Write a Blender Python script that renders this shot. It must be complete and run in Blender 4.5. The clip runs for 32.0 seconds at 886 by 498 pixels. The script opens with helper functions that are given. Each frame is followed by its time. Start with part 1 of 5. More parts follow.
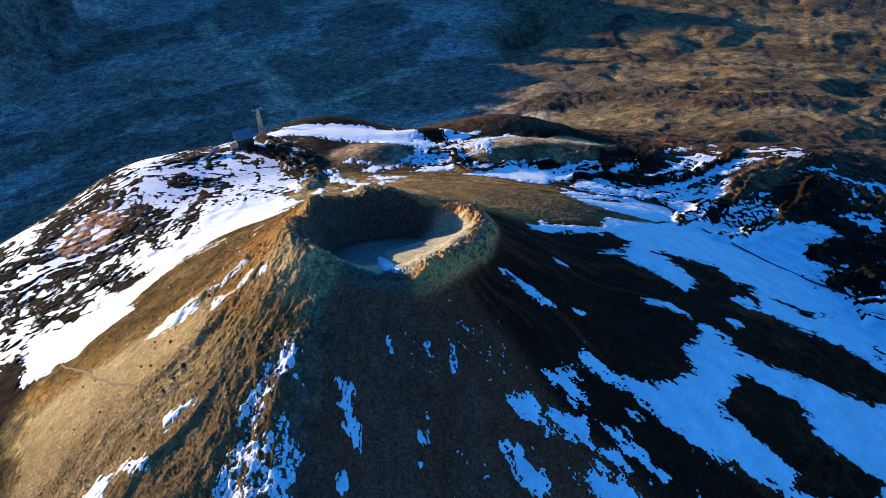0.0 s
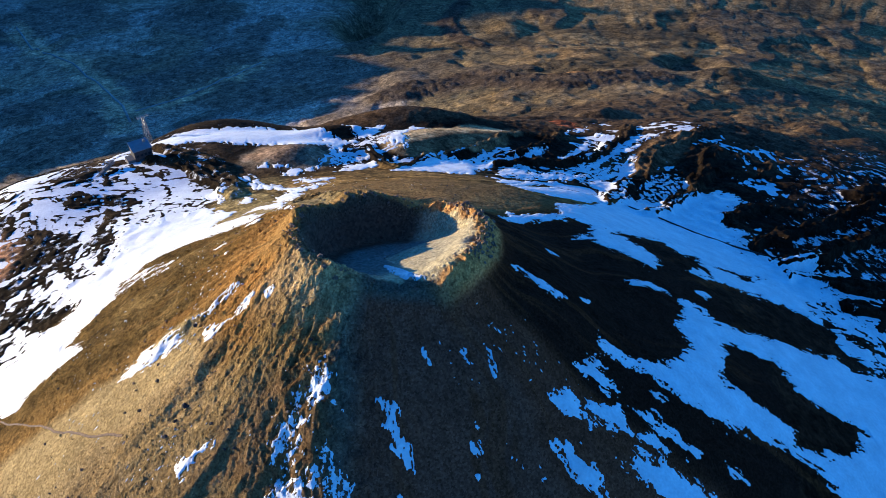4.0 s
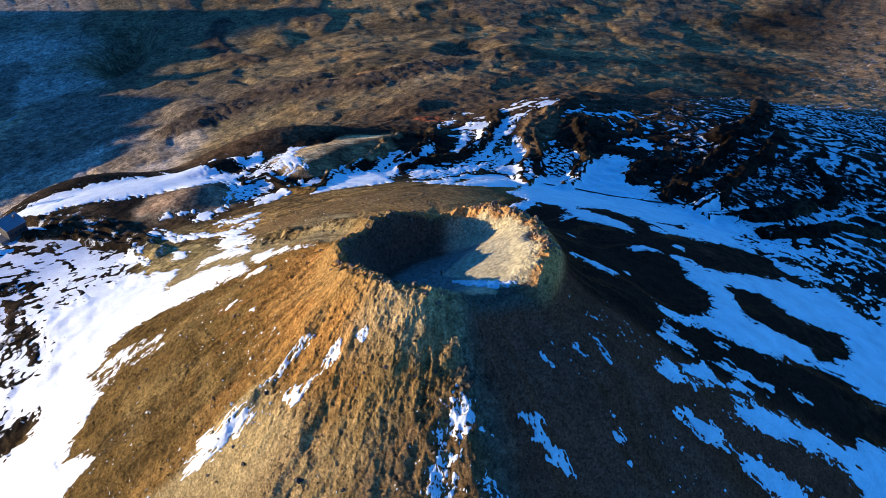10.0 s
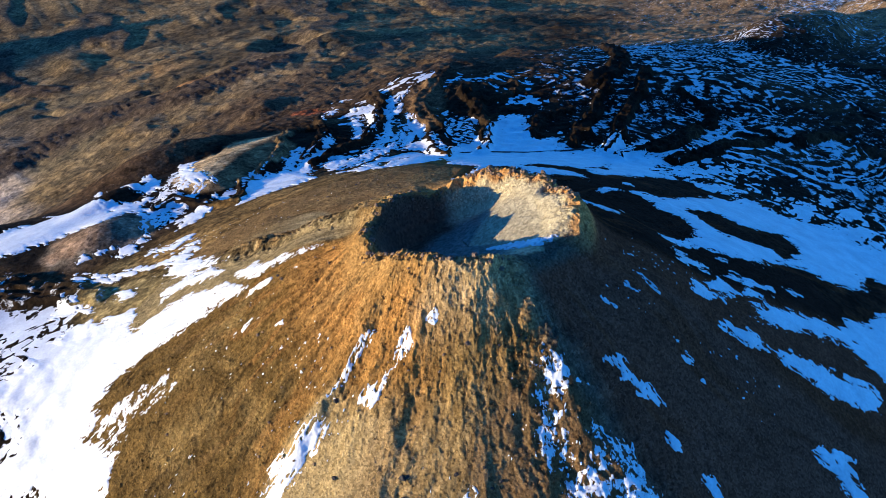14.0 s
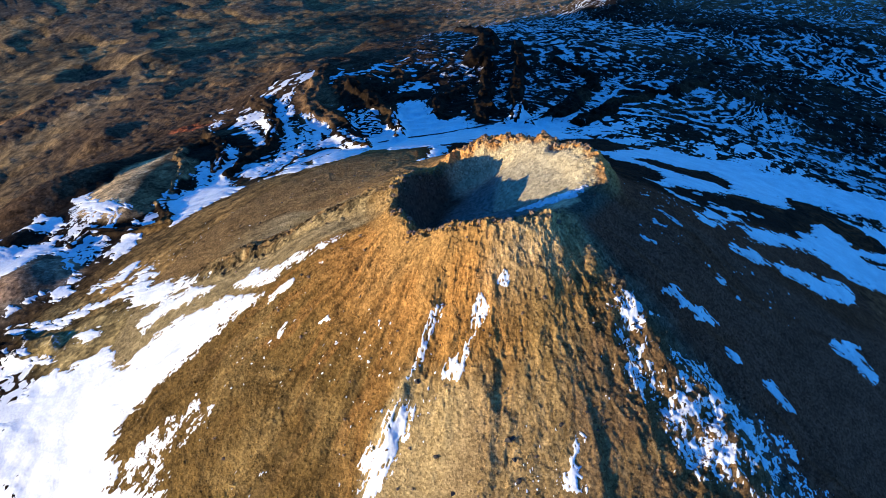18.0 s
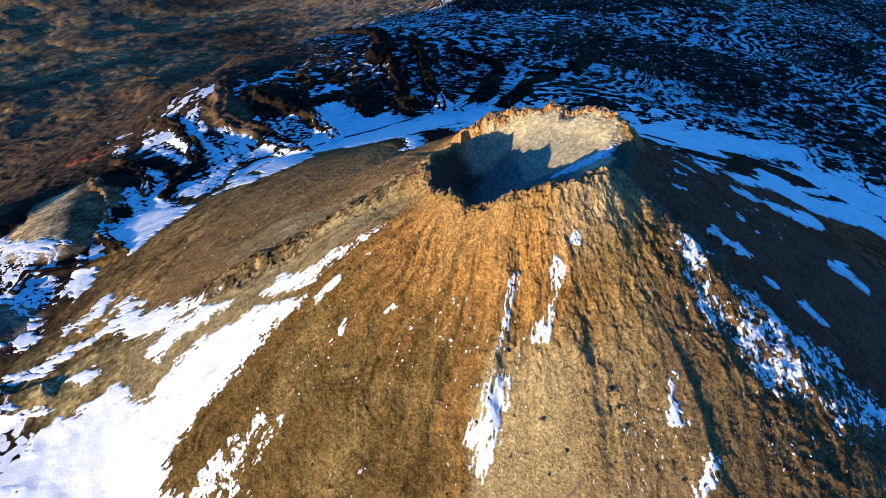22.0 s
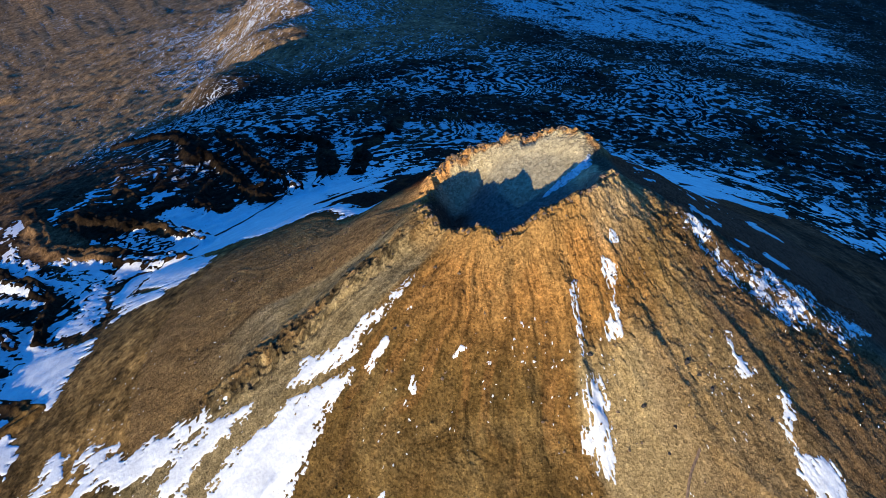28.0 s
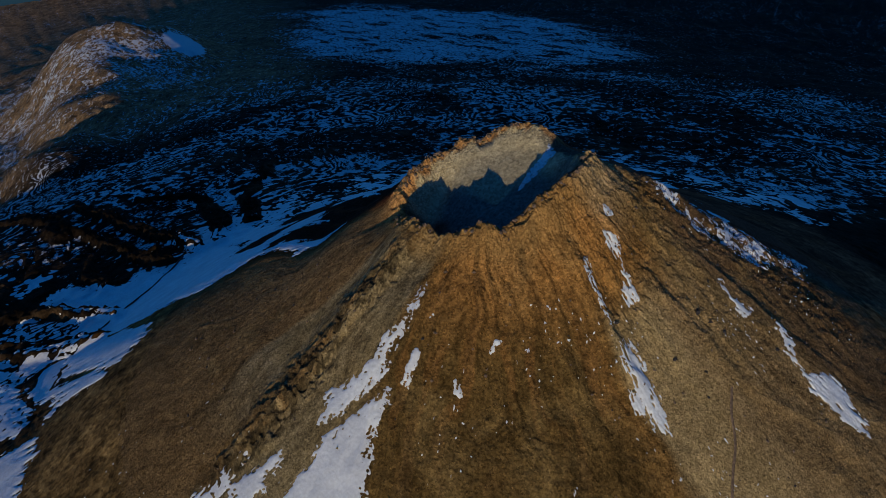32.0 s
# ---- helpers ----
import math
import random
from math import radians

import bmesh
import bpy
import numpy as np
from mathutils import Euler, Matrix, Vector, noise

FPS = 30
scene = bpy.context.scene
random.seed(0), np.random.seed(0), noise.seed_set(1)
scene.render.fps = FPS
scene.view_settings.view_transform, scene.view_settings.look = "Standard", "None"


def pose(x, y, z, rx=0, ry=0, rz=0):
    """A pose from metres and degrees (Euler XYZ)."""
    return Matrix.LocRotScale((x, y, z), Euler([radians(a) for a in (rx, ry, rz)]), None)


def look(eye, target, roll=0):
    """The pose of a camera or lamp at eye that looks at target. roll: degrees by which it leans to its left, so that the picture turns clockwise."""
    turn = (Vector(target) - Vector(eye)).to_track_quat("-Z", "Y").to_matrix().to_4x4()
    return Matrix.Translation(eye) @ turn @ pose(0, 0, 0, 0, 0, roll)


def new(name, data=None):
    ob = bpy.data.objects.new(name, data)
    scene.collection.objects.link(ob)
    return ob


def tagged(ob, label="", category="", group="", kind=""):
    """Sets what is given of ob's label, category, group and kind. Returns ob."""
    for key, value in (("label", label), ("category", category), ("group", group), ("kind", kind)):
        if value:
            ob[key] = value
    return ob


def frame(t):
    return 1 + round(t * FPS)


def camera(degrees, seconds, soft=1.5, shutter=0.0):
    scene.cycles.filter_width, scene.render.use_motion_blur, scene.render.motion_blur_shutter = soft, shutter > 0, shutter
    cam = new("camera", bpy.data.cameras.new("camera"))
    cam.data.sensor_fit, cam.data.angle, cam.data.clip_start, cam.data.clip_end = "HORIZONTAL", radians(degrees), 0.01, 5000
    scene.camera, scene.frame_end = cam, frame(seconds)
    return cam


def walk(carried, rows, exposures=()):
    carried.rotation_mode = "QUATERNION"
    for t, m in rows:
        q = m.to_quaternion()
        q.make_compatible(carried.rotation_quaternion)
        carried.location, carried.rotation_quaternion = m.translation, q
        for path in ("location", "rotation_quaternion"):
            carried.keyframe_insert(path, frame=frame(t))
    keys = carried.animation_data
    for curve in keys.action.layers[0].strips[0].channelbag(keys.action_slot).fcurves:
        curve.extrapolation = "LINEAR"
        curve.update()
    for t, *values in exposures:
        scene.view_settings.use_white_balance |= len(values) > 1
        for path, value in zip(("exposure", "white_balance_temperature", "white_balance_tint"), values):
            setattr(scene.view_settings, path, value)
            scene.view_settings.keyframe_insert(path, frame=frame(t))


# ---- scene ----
cam = camera(58.0, 32.0, soft=0.8)
METRES, TILT, LEAN = 640.0, -37.5, 3.2
ROWS = [
    (0.0, 0.0, 0.0, 0.0, 0.0, 0.0, -0.0),
    (0.5, -0.0138, 0.0035, 0.0015, -1.28, -0.15, 0.68),
    (1.0, -0.0272, 0.0066, 0.0024, -2.64, -0.12, 0.75),
    (1.5, -0.0427, 0.0108, 0.004, -4.32, -0.4, 1.17),
    (2.0, -0.0564, 0.0145, 0.0053, -5.83, -0.56, 1.52),
    (2.5, -0.0698, 0.0184, 0.0067, -7.51, -0.93, 2.11),
    (3.0, -0.0834, 0.0228, 0.0087, -8.84, -1.02, 2.94),
    (3.5, -0.0968, 0.0271, 0.0106, -9.92, -0.85, 4.06),
    (5.5, -0.1522, 0.0478, 0.0204, -15.29, -2.92, 8.06),
    (6.0, -0.1655, 0.0524, 0.0224, -16.35, -2.59, 8.86),
    (6.5, -0.1806, 0.0592, 0.026, -17.8, -2.68, 9.97),
    (7.0, -0.1937, 0.065, 0.0288, -19.03, -2.51, 11.34),
    (7.5, -0.2068, 0.0712, 0.032, -20.33, -2.45, 12.23),
    (8.0, -0.2195, 0.0775, 0.0353, -21.61, -2.43, 13.1),
    (8.5, -0.2326, 0.0844, 0.0388, -22.87, -2.28, 13.75),
    (9.0, -0.2473, 0.0917, 0.0428, -24.7, -2.68, 14.94),
    (9.5, -0.2603, 0.0988, 0.0461, -25.94, -3.83, 16.3),
    (10.0, -0.2726, 0.1067, 0.0505, -27.07, -3.96, 16.91),
    (10.5, -0.2852, 0.1144, 0.0545, -28.52, -4.94, 17.73),
    (11.0, -0.2974, 0.1229, 0.0586, -30.12, -6.05, 18.82),
    (11.5, -0.3115, 0.1322, 0.0632, -31.73, -6.89, 20.49),
    (12.0, -0.3232, 0.1413, 0.0682, -33.44, -8.0, 21.82),
    (12.5, -0.3348, 0.1502, 0.073, -35.27, -8.64, 22.99),
    (13.0, -0.3465, 0.1593, 0.0781, -36.99, -8.73, 24.21),
    (13.5, -0.3587, 0.1685, 0.0822, -39.04, -9.72, 25.41),
    (14.0, -0.3693, 0.1782, 0.0885, -41.14, -10.17, 27.06),
    (14.5, -0.3826, 0.1893, 0.0939, -42.97, -10.06, 27.72),
    (16.5, -0.4248, 0.2306, 0.1181, -50.73, -14.71, 30.46),
    (17.0, -0.4356, 0.2433, 0.1252, -53.44, -16.13, 31.16),
    (17.5, -0.4449, 0.2544, 0.1321, -55.35, -17.28, 32.04),
    (18.0, -0.4546, 0.2657, 0.1384, -57.15, -18.15, 33.39),
    (18.5, -0.4635, 0.2769, 0.1453, -59.0, -19.23, 34.53),
    (19.0, -0.4719, 0.2888, 0.1524, -60.95, -20.76, 35.24),
    (19.5, -0.4806, 0.3021, 0.1605, -63.37, -22.37, 35.86),
    (20.0, -0.4879, 0.3139, 0.1684, -64.23, -22.53, 35.77),
    (20.5, -0.4955, 0.3255, 0.1754, -65.36, -22.94, 35.98),
    (21.0, -0.502, 0.3378, 0.1831, -67.02, -23.81, 35.27),
    (21.5, -0.5084, 0.3499, 0.191, -69.58, -24.81, 35.81),
    (22.0, -0.5143, 0.3641, 0.2001, -72.84, -26.75, 36.79),
    (22.5, -0.5191, 0.3763, 0.2081, -74.03, -27.04, 37.81),
    (23.0, -0.5235, 0.3888, 0.2163, -76.25, -29.37, 38.49),
    (23.5, -0.5284, 0.4015, 0.2248, -78.07, -29.56, 39.8),
    (24.0, -0.5322, 0.4139, 0.2324, -80.38, -29.85, 40.65),
    (24.5, -0.5354, 0.4282, 0.242, -83.48, -31.43, 40.86),
    (25.0, -0.5368, 0.4404, 0.2503, -86.4, -31.32, 39.87),
    (25.5, -0.5399, 0.4542, 0.2579, -89.93, -33.71, 38.56),
    (27.5, -0.5417, 0.5065, 0.2928, -99.45, -38.09, 39.61),
    (28.0, -0.5413, 0.5192, 0.3011, -102.15, -39.23, 39.35),
    (28.5, -0.5401, 0.532, 0.3093, -105.07, -41.05, 39.02),
    (29.0, -0.5385, 0.5446, 0.3175, -107.14, -43.0, 38.35),
    (29.5, -0.5362, 0.5572, 0.3254, -110.1, -44.5, 38.17),
    (30.0, -0.5339, 0.5719, 0.3343, -113.67, -45.01, 38.36),
    (30.5, -0.5309, 0.5842, 0.3428, -115.93, -47.14, 38.67),
    (31.0, -0.5275, 0.5968, 0.3513, -117.93, -47.81, 38.73),
    (31.5, -0.5231, 0.6091, 0.3588, -120.38, -48.89, 38.61),
    (32.0, -0.5189, 0.6207, 0.3661, -123.24, -49.69, 38.14),
]
FADE = [(t, stops + 0.33, 4820 if t < 26 else 4750, 4.5 if t < 26 else 3.0) for t, stops in ((0, 0.85), (14, 0.85), (22, 0.76), (24, 0.66), (28, 0.5), (29, 0.32), (30, -0.05), (31, -0.55), (32, -1.15))]
walk(cam, [(t, pose(40.4, -300.5, 225.1, TILT, LEAN, 0) @ pose(METRES * x, METRES * y, METRES * z, 90 + pitch, roll, yaw)) for t, x, y, z, yaw, pitch, roll in ROWS], FADE)

# ---- sky and sun: a low sun from the north-west ----
SUN_TURN, SUN_UP = 148.0, 7.5
world = bpy.data.worlds.new("sky")
scene.world = world
world.use_nodes = True
sky = world.node_tree.nodes.new("ShaderNodeTexSky")
sky.sky_type, sky.sun_disc = "NISHITA", False
sky.sun_elevation, sky.sun_rotation = radians(SUN_UP), radians((90 - SUN_TURN) % 360)
sky.altitude, sky.dust_density, sky.ozone_density = 3500, 0.15, 5.0
world.node_tree.links.new(sky.outputs[0], world.node_tree.nodes["Background"].inputs[0])
world.node_tree.nodes["Background"].inputs[1].default_value = 0.155
sun = new("sun", bpy.data.lights.new("sun", "SUN"))
sun.data.energy, sun.data.angle, sun.data.color = 5.0, radians(0.5), (1.0, 0.66, 0.31)
toward = Vector((math.cos(radians(SUN_TURN)) * math.cos(radians(SUN_UP)), math.sin(radians(SUN_TURN)) * math.cos(radians(SUN_UP)), math.sin(radians(SUN_UP))))
sun.matrix_world = look(toward * 3000, (0, 0, 0))


# ---- materials ----
def material(name):
    m = bpy.data.materials.new(name)
    m.use_nodes = True
    return m, m.node_tree.nodes, m.node_tree.links, m.node_tree.nodes["Principled BSDF"]


def noise_node(nodes, links, scale, detail, where, kind="ShaderNodeTexNoise"):
    n = nodes.new(kind)
    n.inputs["Scale"].default_value = scale
    if "Detail" in n.inputs:
        n.inputs["Detail"].default_value = detail
    links.new(where, n.inputs["Vector"])
    return n


def ramp(nodes, links, source, low, high, a=(0.0, 0.0, 0.0), b=(1.0, 1.0, 1.0)):
    n = nodes.new("ShaderNodeValToRGB")
    n.color_ramp.elements[0].position, n.color_ramp.elements[1].position = low, high
    n.color_ramp.elements[0].color, n.color_ramp.elements[1].color = (*a, 1), (*b, 1)
    links.new(source, n.inputs[0])
    return n.outputs[0]


def mix(nodes, links, kind, share, a, b):
    n = nodes.new("ShaderNodeMix")
    n.data_type, n.blend_type = "RGBA", kind
    for socket, value in ((n.inputs[0], share), (n.inputs[6], a), (n.inputs[7], b)):
        if hasattr(value, "node"):
            links.new(value, socket)
        else:
            socket.default_value = value if isinstance(value, float) else (*value, 1)
    return n.outputs[2]


def sum_node(nodes, links, value, factor, rest):
    """value * factor + rest"""
    n = nodes.new("ShaderNodeMath")
    n.operation = "MULTIPLY_ADD"
    links.new(value, n.inputs[0])
    n.inputs[1].default_value = factor
    links.new(rest, n.inputs[2])
    return n.outputs[0]


def ground_material(name, sizes, bump, stony=0.85, dusted=False):
    """Rock and scree whose colour lies in the mesh as 'tint', broken up by grain at three sizes."""
    m, nodes, links, shader = material(name)
    where = nodes.new("ShaderNodeNewGeometry").outputs["Position"]
    tint = nodes.new("ShaderNodeAttribute")
    tint.attribute_name = "tint"
    coarse = noise_node(nodes, links, sizes[0], 5, where)
    middle = noise_node(nodes, links, sizes[1], 8, where)
    middle.inputs["Roughness"].default_value = 0.65
    stones = noise_node(nodes, links, sizes[2], 0, where, "ShaderNodeTexVoronoi")
    colour = mix(nodes, links, "MULTIPLY", 1.0, tint.outputs["Color"], ramp(nodes, links, coarse.outputs["Fac"], 0.3, 0.7, *(((0.7, 0.68, 0.66), (1.3, 1.28, 1.25)) if dusted else ((0.84, 0.83, 0.82), (1.17, 1.16, 1.15)))))
    colour = mix(nodes, links, "MULTIPLY", 1.0, colour, ramp(nodes, links, middle.outputs["Fac"], 0.32, 0.68, (0.75, 0.73, 0.72), (1.25, 1.24, 1.22)))
    colour = mix(nodes, links, "MULTIPLY", stony, colour, ramp(nodes, links, stones.outputs["Color"], 0.05, 0.95, (0.5, 0.47, 0.42), (1.55, 1.52, 1.45)))
    if dusted:
        patchy = noise_node(nodes, links, 0.022, 10, where)
        patchy.inputs["Roughness"].default_value = 0.68
        colour = mix(nodes, links, "MULTIPLY", 1.0, colour, ramp(nodes, links, patchy.outputs["Fac"], 0.36, 0.64, (0.6, 0.61, 0.63), (1.42, 1.4, 1.36)))
        scrub = noise_node(nodes, links, 0.075, 6, where)
        scrub.inputs["Roughness"].default_value = 0.8
        colour = mix(nodes, links, "MULTIPLY", 1.0, colour, ramp(nodes, links, scrub.outputs["Fac"], 0.4, 0.6, (0.45, 0.45, 0.46), (1.5, 1.48, 1.42)))
        # wind-blown snow in the cracks, as far as the mesh's 'dust' says
        dust = nodes.new("ShaderNodeAttribute")
        dust.attribute_name = "dust"
        drift = noise_node(nodes, links, 0.11, 9, where)
        drift.inputs["Roughness"].default_value = 0.68
        phase, folded = nodes.new("ShaderNodeAttribute"), nodes.new("ShaderNodeAttribute")
        phase.attribute_name, folded.attribute_name = "phase", "folded"
        waver = noise_node(nodes, links, 0.045, 4, where)
        bent = sum_node(nodes, links, waver.outputs["Fac"], 1.1, phase.outputs["Fac"])
        wave = nodes.new("ShaderNodeMath")
        wave.operation = "PINGPONG"
        links.new(bent, wave.inputs[0])
        wave.inputs[1].default_value = 0.5
        lines = nodes.new("ShaderNodeMath")
        lines.operation = "MULTIPLY"
        links.new(ramp(nodes, links, wave.outputs[0], 0.02, 0.48, (1.0, 1.0, 1.0), (0.0, 0.0, 0.0)), lines.inputs[0])
        links.new(folded.outputs["Fac"], lines.inputs[1])
        total = sum_node(nodes, links, dust.outputs["Fac"], 0.42, drift.outputs["Fac"])
        total = sum_node(nodes, links, lines.outputs[0], 0.285, total)
        colour = mix(nodes, links, "MIX", ramp(nodes, links, total, 0.69, 0.77), colour, (0.66, 0.675, 0.68))
    links.new(colour, shader.inputs["Base Color"])
    shader.inputs["Roughness"].default_value = 0.95
    shader.inputs["Specular IOR Level"].default_value = 0.03
    relief_1, relief_2 = nodes.new("ShaderNodeBump"), nodes.new("ShaderNodeBump")
    relief_1.inputs["Distance"].default_value, relief_1.inputs["Strength"].default_value = bump, 0.8
    relief_2.inputs["Distance"].default_value, relief_2.inputs["Strength"].default_value = bump * 0.45, 0.8
    links.new(middle.outputs["Fac"], relief_1.inputs["Height"])
    links.new(stones.outputs["Color"], relief_2.inputs["Height"])
    links.new(relief_1.outputs[0], relief_2.inputs["Normal"])
    if dusted:
        relief_3 = nodes.new("ShaderNodeBump")
        relief_3.inputs["Distance"].default_value, relief_3.inputs["Strength"].default_value = 2.0, 0.7
        links.new(patchy.outputs["Fac"], relief_3.inputs["Height"])
        links.new(relief_3.outputs[0], relief_1.inputs["Normal"])
    links.new(relief_2.outputs[0], shader.inputs["Normal"])
    return m


def plain_material(name, colour, rough=0.9, grain_size=0.5, depth=0.1, spread=0.3, metal=0.0):
    m, nodes, links, shader = material(name)
    where = nodes.new("ShaderNodeNewGeometry").outputs["Position"]
    fine, broad = noise_node(nodes, links, grain_size, 6, where), noise_node(nodes, links, grain_size * 0.13, 3, where)
    low, high = tuple(c * (1 - spread) for c in colour), tuple(min(c * (1 + spread), 0.95) for c in colour)
    base = ramp(nodes, links, fine.outputs["Fac"], 0.3, 0.7, low, high)
    base = mix(nodes, links, "MULTIPLY", 1.0, base, ramp(nodes, links, broad.outputs["Fac"], 0.3, 0.7, (0.85, 0.85, 0.86), (1.08, 1.08, 1.07)))
    links.new(base, shader.inputs["Base Color"])
    shader.inputs["Roughness"].default_value, shader.inputs["Metallic"].default_value = rough, metal
    lift = nodes.new("ShaderNodeBump")
    lift.inputs["Distance"].default_value, lift.inputs["Strength"].default_value = depth, 0.6
    links.new(fine.outputs["Fac"], lift.inputs["Height"])
    links.new(lift.outputs[0], shader.inputs["Normal"])
    return m


SCREE = ground_material("volcanic_scree", (0.09, 0.8, 1.3), 1.05, 0.85)
ASH = ground_material("crater_ash", (0.12, 0.5, 0.9), 0.6, 0.6)
GROUND = ground_material("lava_ground", (0.03, 0.2, 0.5), 0.9, 0.85, True)
SNOW = plain_material("snow", (0.73, 0.745, 0.75), 0.6, 0.7, 0.3, 0.1)
LAVA = plain_material("lava_rock", (0.035, 0.029, 0.025), 0.95, 0.35, 1.2, 0.5)
ROCK = plain_material("weathered_rock", (0.17, 0.115, 0.07), 0.95, 0.9, 0.5, 0.45)


# ---- the lie of the land: heights by plan ----
RINGS = [46, 62, 82, 110, 150, 210, 300, 430, 620, 900, 1300, 1900, 2800, 4900]
PROFILES = {
    0: [5, -8, -21, -44, -64, -98, -147, -187, -232, -300, -395, -550, -720, -1050],
    30: [0, -12, -25, -47, -64, -100, -151, -184, -220, -345, -540, -760, -1020, -1270],
    60: [-6, -14, -25, -46, -65, -98, -148, -191, -263, -435, -610, -800, -1070, -1280],
    90: [-8, -14, -24, -45, -65, -99, -139, -178, -290, -475, -715, -930, -1110, -1290],
    120: [-2, -10, -17, -38, -65, -100, -128, -154, -285, -475, -715, -930, -1110, -1290],
    150: [7, -5, -18, -39, -63, -102, -133, -168, -280, -460, -690, -900, -1090, -1280],
    180: [15, 0, -17, -38, -63, -102, -138, -185, -250, -370, -520, -740, -1010, -1265],
    210: [19, 5, -13, -32, -58, -99, -140, -187, -250, -350, -490, -710, -985, -1252],
    240: [22, 8, -5, -28, -55, -98, -142, -190, -250, -340, -465, -685, -967, -1240],
    270: [12, 2, -8, -30, -58, -97, -142, -192, -252, -331, -451, -671, -957, -1233],
    300: [13, -1, -10, -30, -58, -96, -143, -195, -253, -320, -436, -655, -953, -1232],
    330: [11, -4, -15, -36, -58, -96, -144, -196, -247, -310, -430, -600, -800, -1120],
}
# the crater's rim: bearing from east, radius and height of its crest
RIM = np.array([
    (0, 47, 7), (15, 49, 2.5), (30, 48.5, 2), (45, 49, -4), (60, 45, -8), (75, 44, -4), (90, 43.5, 1), (105, 43, 2), (115, 42.5, -0.5),
    (126, 42, 2.5), (134, 42, 6), (140, 41.5, 9.5), (146, 41.5, 10.5), (150, 41, 8), (154, 40.5, 6), (163, 39, 7.5), (172, 38, 12), (180, 37.5, 16), (190, 38, 17.5),
    (198, 39.5, 19.5), (210, 40.5, 22), (220, 41, 23.5), (232, 42, 24), (240, 40, 19.5), (248, 39.5, 18), (260, 39, 14), (270, 39, 12), (283, 41, 11.5),
    (291, 47, 13.5), (300, 46, 17), (310, 45, 17), (325, 44.5, 14), (339, 45, 11), (350, 45.5, 8.5), (360, 47, 7),
], float).T


def smooth(a, b, v):
    f = np.clip((v - a) / (b - a), 0, 1)
    return f * f * (3 - 2 * f)


def lattice(i, j, seed):
    h = (i.astype(np.int64) * 374761393 + j.astype(np.int64) * 668265263 + seed * 974634781) & 0xFFFFFFFF
    h = ((h ^ (h >> 13)) * 1274126177) & 0xFFFFFFFF
    h = ((h ^ (h >> 16)) * 2246822519) & 0xFFFFFFFF
    return (h ^ (h >> 15)) / 4294967295.0


def grain(x, y, seed=0):
    """Smooth noise from -1 to 1, one cell to the unit."""
    i, j = np.floor(x), np.floor(y)
    u, v = x - i, y - j
    u, v = u * u * u * (u * (u * 6 - 15) + 10), v * v * v * (v * (v * 6 - 15) + 10)
    a, b = lattice(i, j, seed), lattice(i + 1, j, seed)
    c, d = lattice(i, j + 1, seed), lattice(i + 1, j + 1, seed)
    return 2 * (a + (b - a) * u + (c - a) * v + (a - b - c + d) * u * v) - 1


def fractal(x, y, octaves, seed=0, gain=0.5):
    total, size = 0.0, 1.0
    for k in range(octaves):
        total = total + size * grain(x, y, seed + 17 * k)
        x, y, size = 1.93 * x + 0.62 * y + 5.3, 1.93 * y - 0.62 * x + 1.7, size * gain
    return total


def ridged(x, y, octaves, seed=0, gain=0.5):
    total, size = 0.0, 1.0
    for k in range(octaves):
        total = total + size * (1 - 2 * np.abs(grain(x, y, seed + 17 * k)))
        x, y, size = 1.93 * x + 0.62 * y + 5.3, 1.93 * y - 0.62 * x + 1.7, size * gain
    return total


TABLE = np.array([PROFILES[a] for a in range(0, 360, 30)], dtype=float)


def spline(f):
    return (-f + 2 * f * f - f ** 3) / 2, (2 - 5 * f * f + 3 * f ** 3) / 2, (f + 4 * f * f - 3 * f ** 3) / 2, (f ** 3 - f * f) / 2


def profile(r, turn):
    """Height of the smooth flank at r metres from the crater's middle, turn degrees from east."""
    u = np.interp(np.log(np.maximum(r, 1)), np.log(RINGS), np.arange(len(RINGS)))
    i = np.clip(np.floor(u).astype(int), 0, len(RINGS) - 2)
    v = (turn % 360) / 30
    j = np.floor(v).astype(int)
    wi, wj = spline(u - i), spline(v - j)
    z = 0.0
    for a in range(4):
        for b in range(4):
            z = z + wi[a] * wj[b] * TABLE[(j + b - 1) % 12, np.clip(i + a - 1, 0, len(RINGS) - 1)]
    return z


def sector(turn, start, end, soft):
    """1 between two bearings, falling off over soft degrees."""
    middle, half = (start + end) / 2, (end - start) / 2
    return smooth(half + soft, half - soft * 0.2, np.abs((turn - middle + 180) % 360 - 180))


